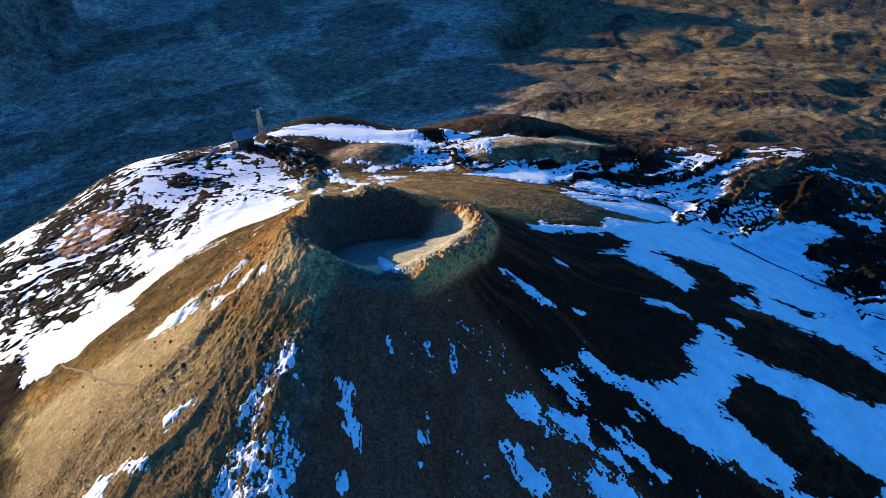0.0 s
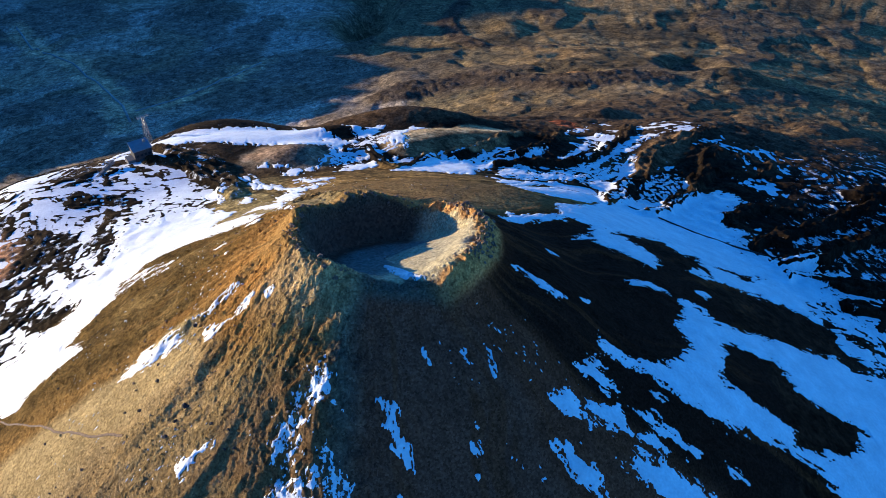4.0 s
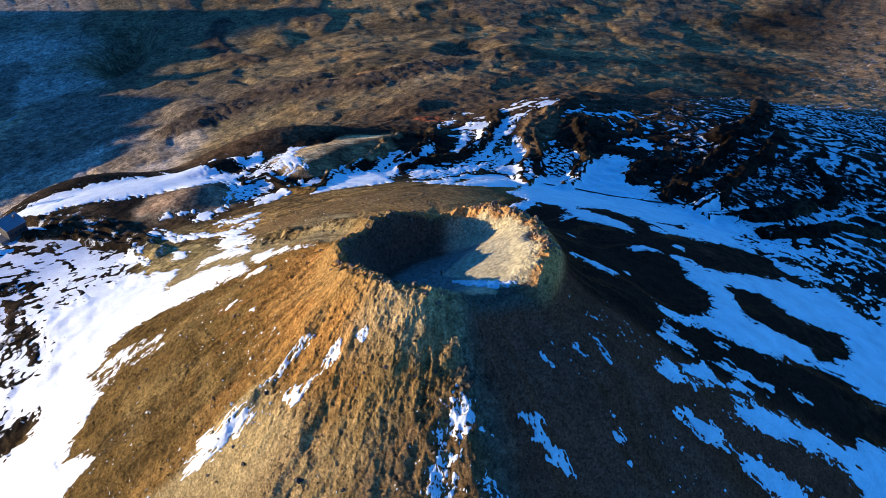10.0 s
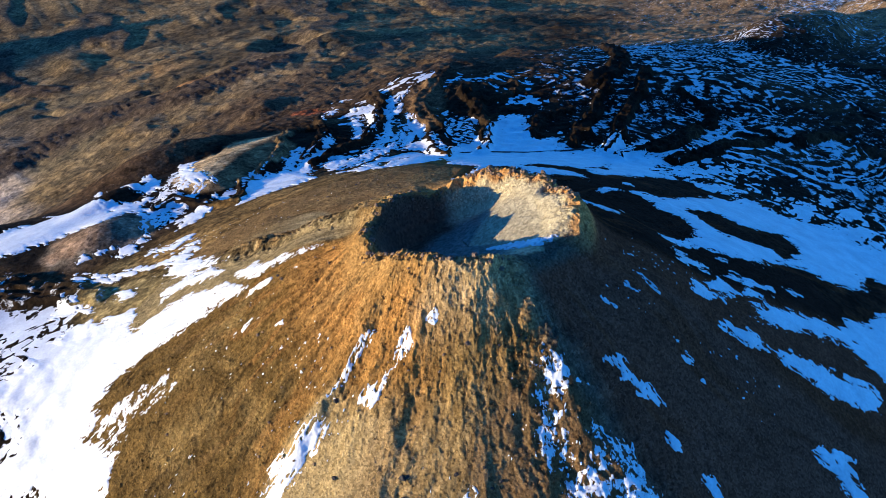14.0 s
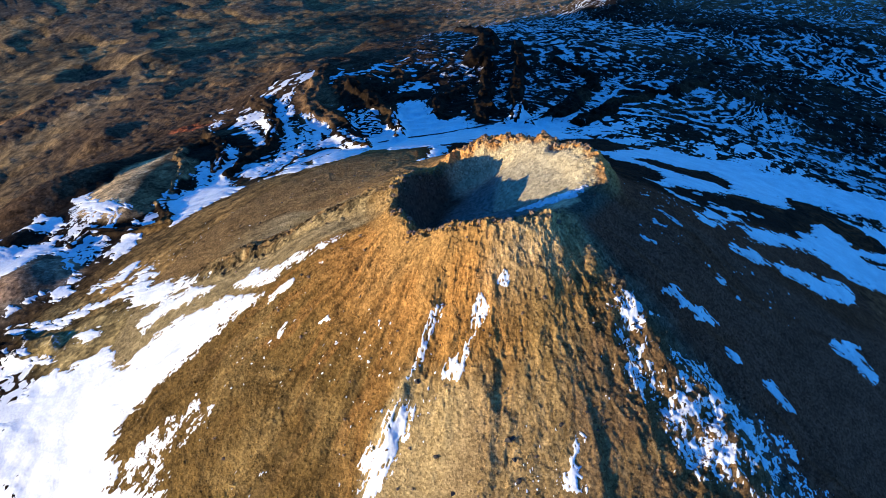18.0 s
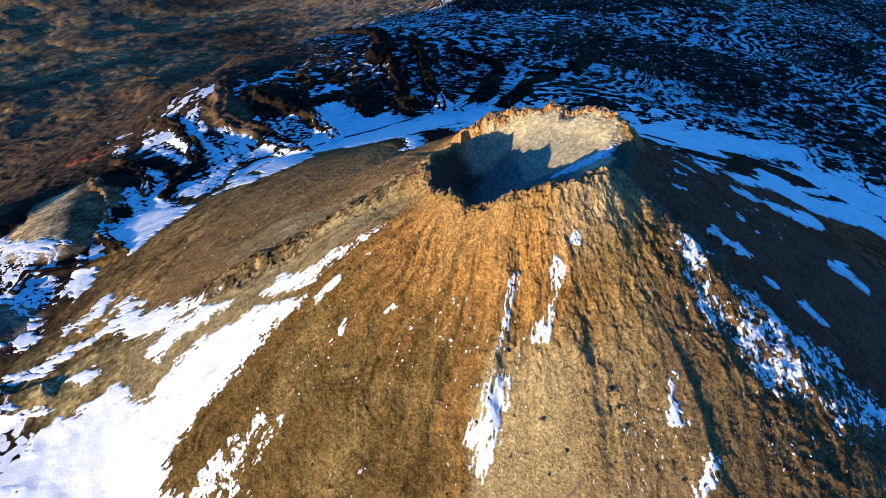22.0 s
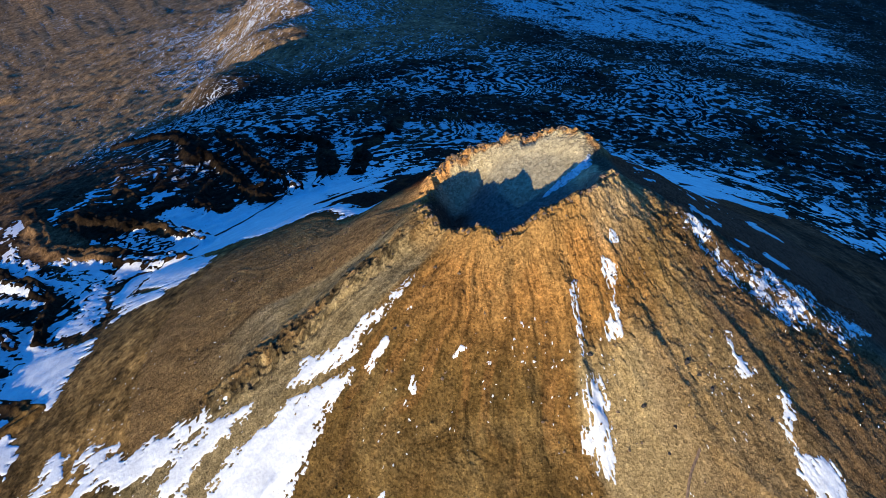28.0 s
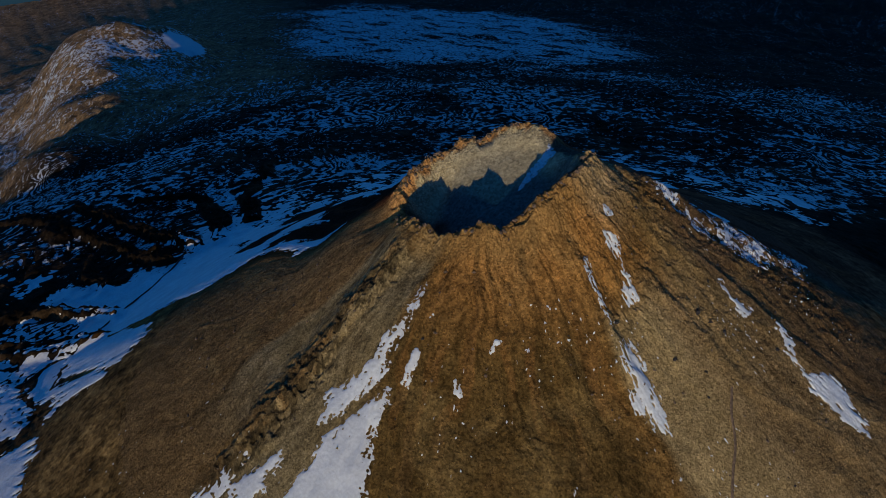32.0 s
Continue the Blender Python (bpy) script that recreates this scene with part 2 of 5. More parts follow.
def mound(x, y, cx, cy, length, width, turn, height, top=0.0):
    """A smooth hill; top: the share of it that is flat."""
    c, s = math.cos(radians(turn)), math.sin(radians(turn))
    u, v = ((x - cx) * c + (y - cy) * s) / length, ((y - cy) * c - (x - cx) * s) / width
    return height * smooth(1, top, np.sqrt(u * u + v * v))
HILLS = [
    (85, 470, 130, 56, -8, 22),
    (-120, 470, 120, 60, 0, 20),
    (-290, 365, 150, 90, 130, 12),
    (390, 405, 180, 110, 45, 14),
    (549, 1010, 130, 70, 40, 18),
    (850, 2660, 260, 120, 75, 22),
    (760, 560, 120, 70, 35, 18),
    (960, 900, 220, 80, 40, 16),
    (1150, 1500, 260, 150, 50, 32),
    (1190, 1790, 300, 140, 62, -80),
    (528, 2100, 120, 40, 95, -26),
    (330, 3020, 430, 150, 70, -130),
    (300, 1900, 300, 110, 80, 16),
    (-34, 324, 56, 42, 20, 10),
    (10, 395, 60, 26, 5, 8),
    (1150, 260, 320, 120, 10, 34, 0.3),
    (1700, 170, 480, 200, 5, 55, 0.3),
    (2250, 90, 560, 400, 0, 175),
    (2330, 40, 190, 150, 0, -80),
]


def land(x, y):
    """The smooth ground without its roughness."""
    r, turn = np.hypot(x, y), np.degrees(np.arctan2(y, x))
    rim, crest = np.interp(turn % 360, *RIM[:2]), np.interp(turn % 360, RIM[0], RIM[2])
    z = profile(np.maximum(r + 3, 46), turn)
    z = z + (crest - profile(rim + 3, turn)) * smooth(rim + 34, rim, r)
    # the crater floor rises southward to the open saddle; its wall is steepest in the north and west
    share = np.clip(r / rim, 0, 1)
    bowl = np.maximum(-3.8 - 0.46 * y, -14 - 0.12 * y) - 1.0 + 0.26 * np.maximum(x - 3, 0) * smooth(22, 0, y)
    wall = smooth(0.66, 1.0, share)
    z = np.where(r < rim, np.minimum(bowl, crest) * (1 - wall) + crest * wall, z)
    # a sharp rib down the south-west flank, and a rocky one down the north flank
    rib = ((turn + 112 + 2.2 * fractal(x / 30, y / 30, 3, 7) + 180) % 360 - 180) * r / 57.3
    z = z + 3 * smooth(46, 60, r) * smooth(185, 120, r) * np.where(rib > 0, smooth(12, 0, rib), smooth(-22, 0, rib))
    rib = ((turn - 102 + 180) % 360 - 180) * r / 57.3
    z = z + 3.0 * smooth(46, 56, r) * smooth(165, 130, r) * np.where(rib > 0, smooth(8, 0, rib), smooth(-18, 0, rib))
    # low scarps down the west face, steep on their southern side
    for bearing, rise, first, last in ((183.5, 3.2, 50, 100), (222, 1.5, 48, 150), (203, 1.6, 50, 120)):
        rib = ((turn + 1.5 * fractal(x / 24, y / 24, 3, 9) - bearing + 180) % 360 - 180) * r / 57.3
        z = z + rise * smooth(first, first + 14, r) * smooth(last + 20, last, r) * np.where(rib > 0, smooth(4.5, 0, rib), smooth(-24, 0, rib))
    for hill in HILLS:
        z = z + mound(x, y, *hill)
    # a smooth wedge of tan ash on the north shoulder
    u, v = wedge(x, y)
    z = z + 9 * smooth(-1.15, -0.65, u) * smooth(1.4, -0.5, u) * smooth(1.3, 0.1, np.where(v > 0, v / 1.7, -v))
    # unseen ridge far off north-west, uneven peaks, added to shade the plain
    wx, wy = x + 190 * fractal(x / 500, y / 500, 4, 11), y + 190 * fractal(x / 500 + 8, y / 500, 4, 13)
    z = z + mound(wx, wy, -2450, 3600, 3400, 700, 94, 665, 0.35) * (1 + 0.2 * fractal(x / 420, y / 420, 4, 15))
    return z


def wedge(x, y):
    return ((x - 112) * 0.84 + (y - 366) * 0.54) / 86, ((y - 366) * 0.84 - (x - 112) * 0.54) / 30


FLOWS = [
    (6.9, 5.9, [(204, 206), (270, 277), (301, 331), (353, 360), (387, 373)]),
    (4.7, 7.1, [(235, 187), (299, 240), (339, 286), (357, 319)]),
    (3.8, 8.0, [(302, 143), (366, 171), (449, 206), (495, 232)]),
    (4.7, 9.0, [(310, 114), (397, 154), (483, 184), (539, 211)]),
    (4.7, 5.9, [(139, 294), (196, 302), (258, 339), (295, 378), (316, 416)]),
    (3.8, 5.1, [(95, 314), (137, 343), (196, 402), (214, 392)]),
    (3.8, 5.1, [(145, 313), (198, 357), (243, 415)]),
    (8.6, 8.0, [(724, 373), (566, 258), (497, 230), (459, 228)]),
    (3.8, 5.9, [(307, 196), (348, 208), (383, 203)]),
    (3.8, 5.9, [(340, 88), (408, 86), (467, 99), (500, 126), (506, 147)]),
    (3.8, 5.1, [(413, 299), (382, 274), (356, 287)]),
    (5.5, 5.1, [(-157, 371), (-127, 341), (-100, 311), (-85, 263)]),
    (4.7, 5.1, [(-156, 336), (-124, 321), (-100, 281), (-84, 234)]),
    (3.8, 4.1, [(7, 328), (28, 333), (38, 263), (80, 311)]),
    (3.8, 5.9, [(304, 99), (375, 95), (458, 92), (496, 123)]),
    (4.7, 5.9, [(327, 64), (417, 55), (479, 22), (557, -5)]),
    (60, 14, [(259, 1774), (501, 1814), (672, 1519), (900, 1491)]),
    (14, 7, [(675, 2361), (840, 2255), (1033, 2288), (1167, 2197)]),
    (30, 12, [(764, 3093), (633, 2828), (619, 2546), (659, 2372)]),
]


def flow_height(x, y):
    """Long lava ridges with raised edges, by their plan lines."""
    z = np.zeros(x.shape)
    for half, height, line in FLOWS:
        px, py = [p[0] for p in line], [p[1] for p in line]
        edge = 15 + 2 * half
        near = (x > min(px) - edge) & (x < max(px) + edge) & (y > min(py) - edge) & (y < max(py) + edge)
        if not near.any():
            continue
        u, v = x[near], y[near]
        u, v = u + 4 * fractal(u / 24, v / 24, 3, 141), v + 4 * fractal(u / 24 + 9, v / 24, 3, 143)
        best = np.full(u.shape, 1e9)
        for (ax, ay), (bx, by) in zip(line, line[1:]):
            dx, dy = bx - ax, by - ay
            f = np.clip(((u - ax) * dx + (v - ay) * dy) / (dx * dx + dy * dy), 0, 1)
            best = np.minimum(best, np.hypot(u - ax - f * dx, v - ay - f * dy))
        share = best / half
        shape = np.interp(share, [0, 0.4, 0.75, 1.25, 1.8], [0.7, 0.75, 1.0, 0.35, 0.0])
        z[near] = np.maximum(z[near], height * shape * (0.8 + 0.25 * ridged(u / 9, v / 9, 2, 145)))
    return z


def swell(r, turn):
    return 0.75 + 0.35 * smooth(62, 40, np.abs(turn + 8)) + 1.3 * smooth(420, 1300, r)


def swirl(x, y):
    """Count of the nested pressure ridges on the eastern flows: one ridge to the unit."""
    wx = x + 70 * fractal(x / 170, y / 170, 2, 53) + 14 * fractal(x / 40, y / 40, 2, 55)
    wy = y + 70 * fractal(x / 170 + 40, y / 170, 2, 57) + 14 * fractal(x / 40, y / 40 + 9, 2, 59)
    return 5.2 * fractal(wx / 150, wy / 110, 2, 73, 0.5) + 0.4 * fractal(x / 34, y / 34, 2, 79, 0.6)


def relief(x, y):
    """What roughens the land: broad ribs and crags, which snow follows, and rubble, which stands out of it."""
    r, turn = np.hypot(x, y), np.degrees(np.arctan2(y, x))
    cone = smooth(250, 150, r) * smooth(48, 66, r)
    bend = 5.0 * fractal(x / 38, y / 38, 3, 3)
    log_r = np.log(np.maximum(r, 5))
    north = smooth(15, 55, turn) * smooth(116, 100, turn)
    scree = np.maximum(sector(turn + bend * 0.4, 182, 199, 3) * smooth(78, 92, r), sector(turn + bend * 0.4, 103, 122, 3))
    stony = 1 - 0.8 * np.maximum(scree, north * 0.8)
    ribs = 0.6 * ridged((turn + bend) % 360 / 7.5, log_r * 1.8, 2, 21) + 0.08 * ridged((turn + 0.7 * bend) % 360 / 2.3, log_r * 6.0, 2, 25) + 0.15 * fractal(x / 9, y / 9, 2, 23, 0.6)
    big = cone * ribs * stony
    west = sector(turn, 120, 250, 15)
    big = big + 0.9 * cone * west * smooth(130, 60, r) * ridged((turn + 0.8 * bend) % 360 / 11.0, log_r * 1.4, 2, 27)
    big = big + cone * west * (1 - 0.7 * scree) * smooth(-0.5, 0.7, fractal(x / 22, y / 22, 2, 29)) * (0.45 * ridged((turn + 1.2 * bend) % 360 / 5.1, log_r * 2.4, 3, 28, 0.65) + 0.3 * fractal(x / 5, y / 5, 3, 30, 0.7))
    rim = np.interp(turn % 360, *RIM[:2])
    edge = smooth(10, 1, np.abs(r - rim - 1))
    crag = (1.2 + 0.9 * sector(turn, -55, 40, 15) + 0.6 * sector(turn, 195, 250, 20)) * (1 - 0.75 * sector(turn, -112, -72, 12))
    big = big + edge * crag * (0.55 * ridged(x / 8, y / 8, 2, 31) + 0.5 * np.round(1.6 * fractal(x / 6.5, y / 6.5, 2, 33)) / 1.6)
    rough = sector(turn + 0.4 * bend, 232, 256, 5) * smooth(52, 70, r) * smooth(190, 150, r)
    big = big + rough * (0.9 * ridged(x / 9, y / 9, 4, 35, 0.65) + 0.25 * ridged((turn + 0.9 * bend) % 360 / 4.5, log_r * 5, 2, 36))
    craggy = sector(turn + 0.3 * bend, 183, 246, 6) * smooth(42, 50, r) * smooth(125, 75, r)
    big = big + craggy * (0.18 * ridged((turn + 0.9 * bend) % 360 / 6.5, log_r * 3.0, 2, 37) + 0.62 * np.round(1.4 * ridged(x / 10, y / 10, 4, 39, 0.65)) / 1.4 + 0.35 * ridged(x / 3.6, y / 3.6, 2, 38))
    notch = smooth(5.5, 3.0, np.abs((turn + 21.5) * 0.75)) * smooth(12, 4, np.abs(r - rim))
    big = big - 2.6 * notch
    fine = (0.06 + 0.19 * stony) * ridged(x / 1.7, y / 1.7, 2, 41, 0.7) * smooth(500, 250, r) * smooth(30, 42, r)
    fine = fine + 0.16 * cone * stony * fractal(x / 4.5, y / 4.5, 2, 45) + 0.9 * edge * (1 - 0.7 * sector(turn, -112, -72, 12)) * ridged(x / 3.4, y / 3.4, 2, 47)
    fine = fine + 0.12 * fractal(x / 3, y / 3, 2, 49) * smooth(42, 30, r)
    rib = np.abs((turn + 0.3 * bend - 102)) * r / 57.3
    fine = fine + 1.05 * smooth(14, 3, rib + 3 * grain(x / 7, y / 7, 44)) * smooth(175, 150, r) * smooth(50, 60, r) * (0.9 * ridged(x / 4.2, y / 4.2, 3, 43, 0.7) + 0.6 * ridged(x / 11, y / 11, 2, 46))
    # blocky lava beyond the foot of the cone, folded and streaming downhill
    start = 292 - 85 * sector(turn, 118, 222, 18) - 25 * sector(turn, 55, 118, 20) * (1 - sector(turn, 118, 222, 18))
    lava = smooth(start - 12, start + 25, r + 14 * fractal(x / 30, y / 30, 2, 51))
    far = smooth(600, 1500, r)
    wx = x + 46 * fractal(x / 110, y / 110, 2, 53) + 11 * fractal(x / 30, y / 30, 2, 55)
    wy = y + 46 * fractal(x / 110 + 40, y / 110, 2, 57) + 11 * fractal(x / 30, y / 30 + 9, 2, 59)
    along, across = wx * 0.9 - wy * 0.44, wx * 0.44 + wy * 0.9
    folds = 0.9 * ridged(along / 75, across / 28, 2, 61) + 1.0 * ridged(wx / 17, wy / 12, 2, 65) + 0.95 * ridged(x / 7 + wx / 30, y / 6, 2, 67) - 1.6
    folds = folds + far * 1.3 * ridged(along / 130, across / 60, 2, 69)
    # nested curving pressure ridges on the eastern flows
    nested = 1 - 2 * np.abs(swirl(x, y) % 1.0 * 2 - 1)
    east = smooth(44, 26, turn) * smooth(-85, -70, turn)
    folds = folds * (1 - 0.62 * east) + 1.15 * east * smooth(320, 420, r) * nested * smooth(-0.9, 0.6, fractal(x / 60, y / 60, 2, 78)) + 0.2 * east * ridged(x / 3.6, y / 3.0, 2, 77)
    folds = folds * (1 - 0.45 * far * (1 - east))
    tame = (1 - 0.7 * sector(turn, 78, 114, 6) * smooth(500, 460, r)) * smooth(1.0, 1.5, np.hypot(*wedge(x, y))) * smooth(0.7, 1.1, np.hypot((x + 34) / 56, (y - 324) / 42))
    fine = fine + lava * folds * swell(r, turn) * tame + flow_height(x, y)
    big = big + lava * (1.5 + 3 * far) * fractal(x / 120, y / 120, 3, 71) + smooth(800, 1500, r) * 3 * ridged(along / 420, across / 120, 3, 75)
    fine = fine + (1 - east) * smooth(850, 1250, r) * 1.7 * ridged(wx / 75, wy / 42, 3, 85, 0.6)
    big = big + (1 - east) * smooth(900, 1300, r) * (5 + 4 * smooth(1500, 2500, r)) * tongues(x, y)
    return big, fine


def tongues(x, y):
    """Lobes of old lava standing on the far plain: 1 on a lobe, 0 off it."""
    wx, wy = x + 90 * fractal(x / 260, y / 260, 3, 53), y + 90 * fractal(x / 260 + 40, y / 260, 3, 57)
    lobe = fractal((wx * 0.5 + wy * 0.86) / 620, (wy * 0.5 - wx * 0.86) / 260, 3, 97)
    return smooth(0.12, 0.26, lobe)


# ---- meshes from grids ----
def sheet(name, x, y, z, parent=None, mat=None, tint=None, ring=False, keep=None, fields={}):
    """One mesh over a grid of plan points. ring: the last column joins the first. keep: which cells are built."""
    rows, cols = x.shape
    index = np.arange(rows * cols).reshape(rows, cols)
    right = np.roll(index, -1, 1) if ring else index[:, 1:]
    left = index if ring else index[:, :-1]
    faces = np.stack([left[:-1], right[:-1], right[1:], left[1:]], -1).reshape(-1, 4)
    if keep is not None:
        faces = faces[keep.ravel()]
    used = np.zeros(rows * cols, bool)
    used[faces.ravel()] = True
    number = np.cumsum(used) - 1
    faces = number[faces]
    points = np.stack([x, y, z], -1).reshape(-1, 3)[used]
    mesh = bpy.data.meshes.new(name)
    mesh.vertices.add(len(points))
    mesh.vertices.foreach_set("co", points.ravel())
    mesh.loops.add(faces.size)
    mesh.loops.foreach_set("vertex_index", faces.ravel().astype(np.int32))
    mesh.polygons.add(len(faces))
    mesh.polygons.foreach_set("loop_start", np.arange(0, faces.size, 4, dtype=np.int32))
    mesh.polygons.foreach_set("use_smooth", np.ones(len(faces), bool))
    if tint is not None:
        colours = np.concatenate([tint.reshape(-1, 3)[used], np.ones((len(points), 1))], 1)
        mesh.attributes.new("tint", "FLOAT_COLOR", "POINT").data.foreach_set("color", colours.ravel())
    for field, values in fields.items():
        mesh.attributes.new(field, "FLOAT", "POINT").data.foreach_set("value", values.ravel()[used])
    mesh.update(calc_edges=True)
    if mat:
        mesh.materials.append(mat)
    ob = new(name, mesh)
    ob.parent = parent
    return ob


def blend(base, colour, share):
    return base + (np.array(colour) - base) * share[..., None]


def inside_by(x, y, outline):
    """Distance into an outline, negative outside it."""
    best, odd = np.full(x.shape, 1e9), np.zeros(x.shape, bool)
    for (ax, ay), (bx, by) in zip(outline, outline[1:] + outline[:1]):
        dx, dy = bx - ax, by - ay
        f = np.clip(((x - ax) * dx + (y - ay) * dy) / (dx * dx + dy * dy + 1e-9), 0, 1)
        best = np.minimum(best, np.hypot(x - ax - f * dx, y - ay - f * dy))
        if ay != by:
            odd ^= ((ay > y) != (by > y)) & (x < dx * (y - ay) / (by - ay) + ax)
    return np.where(odd, best, -best)


def cone_tint(x, y):
    r, turn = np.hypot(x, y), np.degrees(np.arctan2(y, x))
    wide = fractal(x / 26, y / 26, 3, 81)
    bend = 5.0 * fractal(x / 38, y / 38, 3, 3)
    streak = fractal((turn + 0.8 * bend) % 360 / 3.2, np.log(np.maximum(r, 4)) * 2.2, 3, 83)
    turn = turn + 0.5 * bend
    c = np.zeros(x.shape + (3,)) + (0.115, 0.068, 0.024)
    c = blend(c, (0.19, 0.105, 0.036), sector(turn, 178, 245, 8))
    c = blend(c, (0.205, 0.12, 0.056), sector(turn, 50, 118, 10))
    c = blend(c, (0.145, 0.088, 0.042), sector(turn, 50, 118, 10) * smooth(100, 150, r) * 0.8)
    c = blend(c, (0.25, 0.185, 0.11), sector(turn, 104, 121, 3) * 0.8)
    c = blend(c, (0.25, 0.19, 0.12), sector(turn, 87, 96, 3) * smooth(170, 110, r) * 0.75)
    crag = smooth(12, 4, np.abs(turn - 102.5) * r / 57.3)
    c = blend(c, (0.23, 0.16, 0.09), crag * smooth(-0.1, 0.6, fractal(x / 6, y / 6, 3, 84)) * 0.8)
    c = blend(c, (0.05, 0.036, 0.022), crag * smooth(0.25, -0.35, fractal(x / 4, y / 4, 4, 84, 0.7)) * 0.85)
    # south and east flanks: dark rock, darkened further to paint in their shade
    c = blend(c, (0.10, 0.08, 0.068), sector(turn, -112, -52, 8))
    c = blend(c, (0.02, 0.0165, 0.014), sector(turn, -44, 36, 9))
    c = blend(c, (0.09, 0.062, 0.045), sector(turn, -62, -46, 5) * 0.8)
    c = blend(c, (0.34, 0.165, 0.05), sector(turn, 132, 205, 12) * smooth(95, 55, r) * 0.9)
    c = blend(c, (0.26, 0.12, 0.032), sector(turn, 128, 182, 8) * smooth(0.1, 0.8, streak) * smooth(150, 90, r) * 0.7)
    c = blend(c, (0.36, 0.25, 0.135), sector(turn, 182, 199, 3) * smooth(78, 92, r) * 0.9)
    c = blend(c, (0.29, 0.19, 0.105), sector(turn, 198, 232, 5) * smooth(70, 95, r) * 0.75)
    c = blend(c, (0.135, 0.078, 0.043), sector(turn, 222, 246, 6) * smooth(60, 85, r) * 0.85)
    c = blend(c, (0.37, 0.245, 0.14), sector(turn, 205, 245, 10) * smooth(72, 50, r) * 0.85)
    c = blend(c, (0.085, 0.055, 0.028), smooth(0.2, 0.9, streak) * 0.45 * (r > 40) * (1 - 0.7 * sector(turn, 183, 204, 3) * smooth(82, 100, r)))
    c = blend(c, (0.30, 0.20, 0.09), smooth(0.35, 1.0, wide) * 0.25 * (r < 150) * sector(turn, 50, 240, 10))
    c = blend(c, (0.115, 0.07, 0.029), sector(turn, 190, 234, 6) * smooth(105, 130, r) * 0.2)
    fine = fractal((turn + 0.6 * bend) % 360 / 1.3, np.log(np.maximum(r, 4)) * 3.0, 3, 85, 0.7)
    finer = fractal((turn + 0.4 * bend) % 360 / 0.55, np.log(np.maximum(r, 4)) * 14.0, 2, 87, 0.7)
    clods = fractal(x / 2.6, y / 2.6, 3, 89, 0.75)
    fan = sector(turn, 183, 204, 3) * smooth(82, 100, r)
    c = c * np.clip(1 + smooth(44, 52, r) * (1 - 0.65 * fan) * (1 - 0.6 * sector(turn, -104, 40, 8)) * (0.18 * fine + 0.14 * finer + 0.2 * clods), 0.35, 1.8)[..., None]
    rim_at = np.interp(np.degrees(np.arctan2(y, x)) % 360, *RIM[:2])
    r = np.where(r < rim_at, r * 44 / rim_at, r + (44 - rim_at) * smooth(95, 50, r))
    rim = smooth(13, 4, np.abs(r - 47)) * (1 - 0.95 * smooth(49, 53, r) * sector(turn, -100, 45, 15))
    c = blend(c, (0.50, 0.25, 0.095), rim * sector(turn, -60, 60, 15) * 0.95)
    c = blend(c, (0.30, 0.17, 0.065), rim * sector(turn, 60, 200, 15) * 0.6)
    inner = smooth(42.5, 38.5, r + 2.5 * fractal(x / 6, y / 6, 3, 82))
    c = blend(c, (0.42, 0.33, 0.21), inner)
    # crater shadow painted as darker colour on the north and west wall and floor
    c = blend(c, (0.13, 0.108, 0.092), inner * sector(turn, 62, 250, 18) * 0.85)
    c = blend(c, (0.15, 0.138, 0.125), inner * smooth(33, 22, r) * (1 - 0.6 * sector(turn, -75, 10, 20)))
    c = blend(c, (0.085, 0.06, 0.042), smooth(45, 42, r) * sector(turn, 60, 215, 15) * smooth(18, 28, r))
    # colour of the shaded flank warmed to offset the blue sky light
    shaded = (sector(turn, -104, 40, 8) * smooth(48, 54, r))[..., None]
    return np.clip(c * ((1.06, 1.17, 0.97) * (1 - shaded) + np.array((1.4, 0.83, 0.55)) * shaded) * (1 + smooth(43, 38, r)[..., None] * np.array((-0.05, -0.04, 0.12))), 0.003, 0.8)


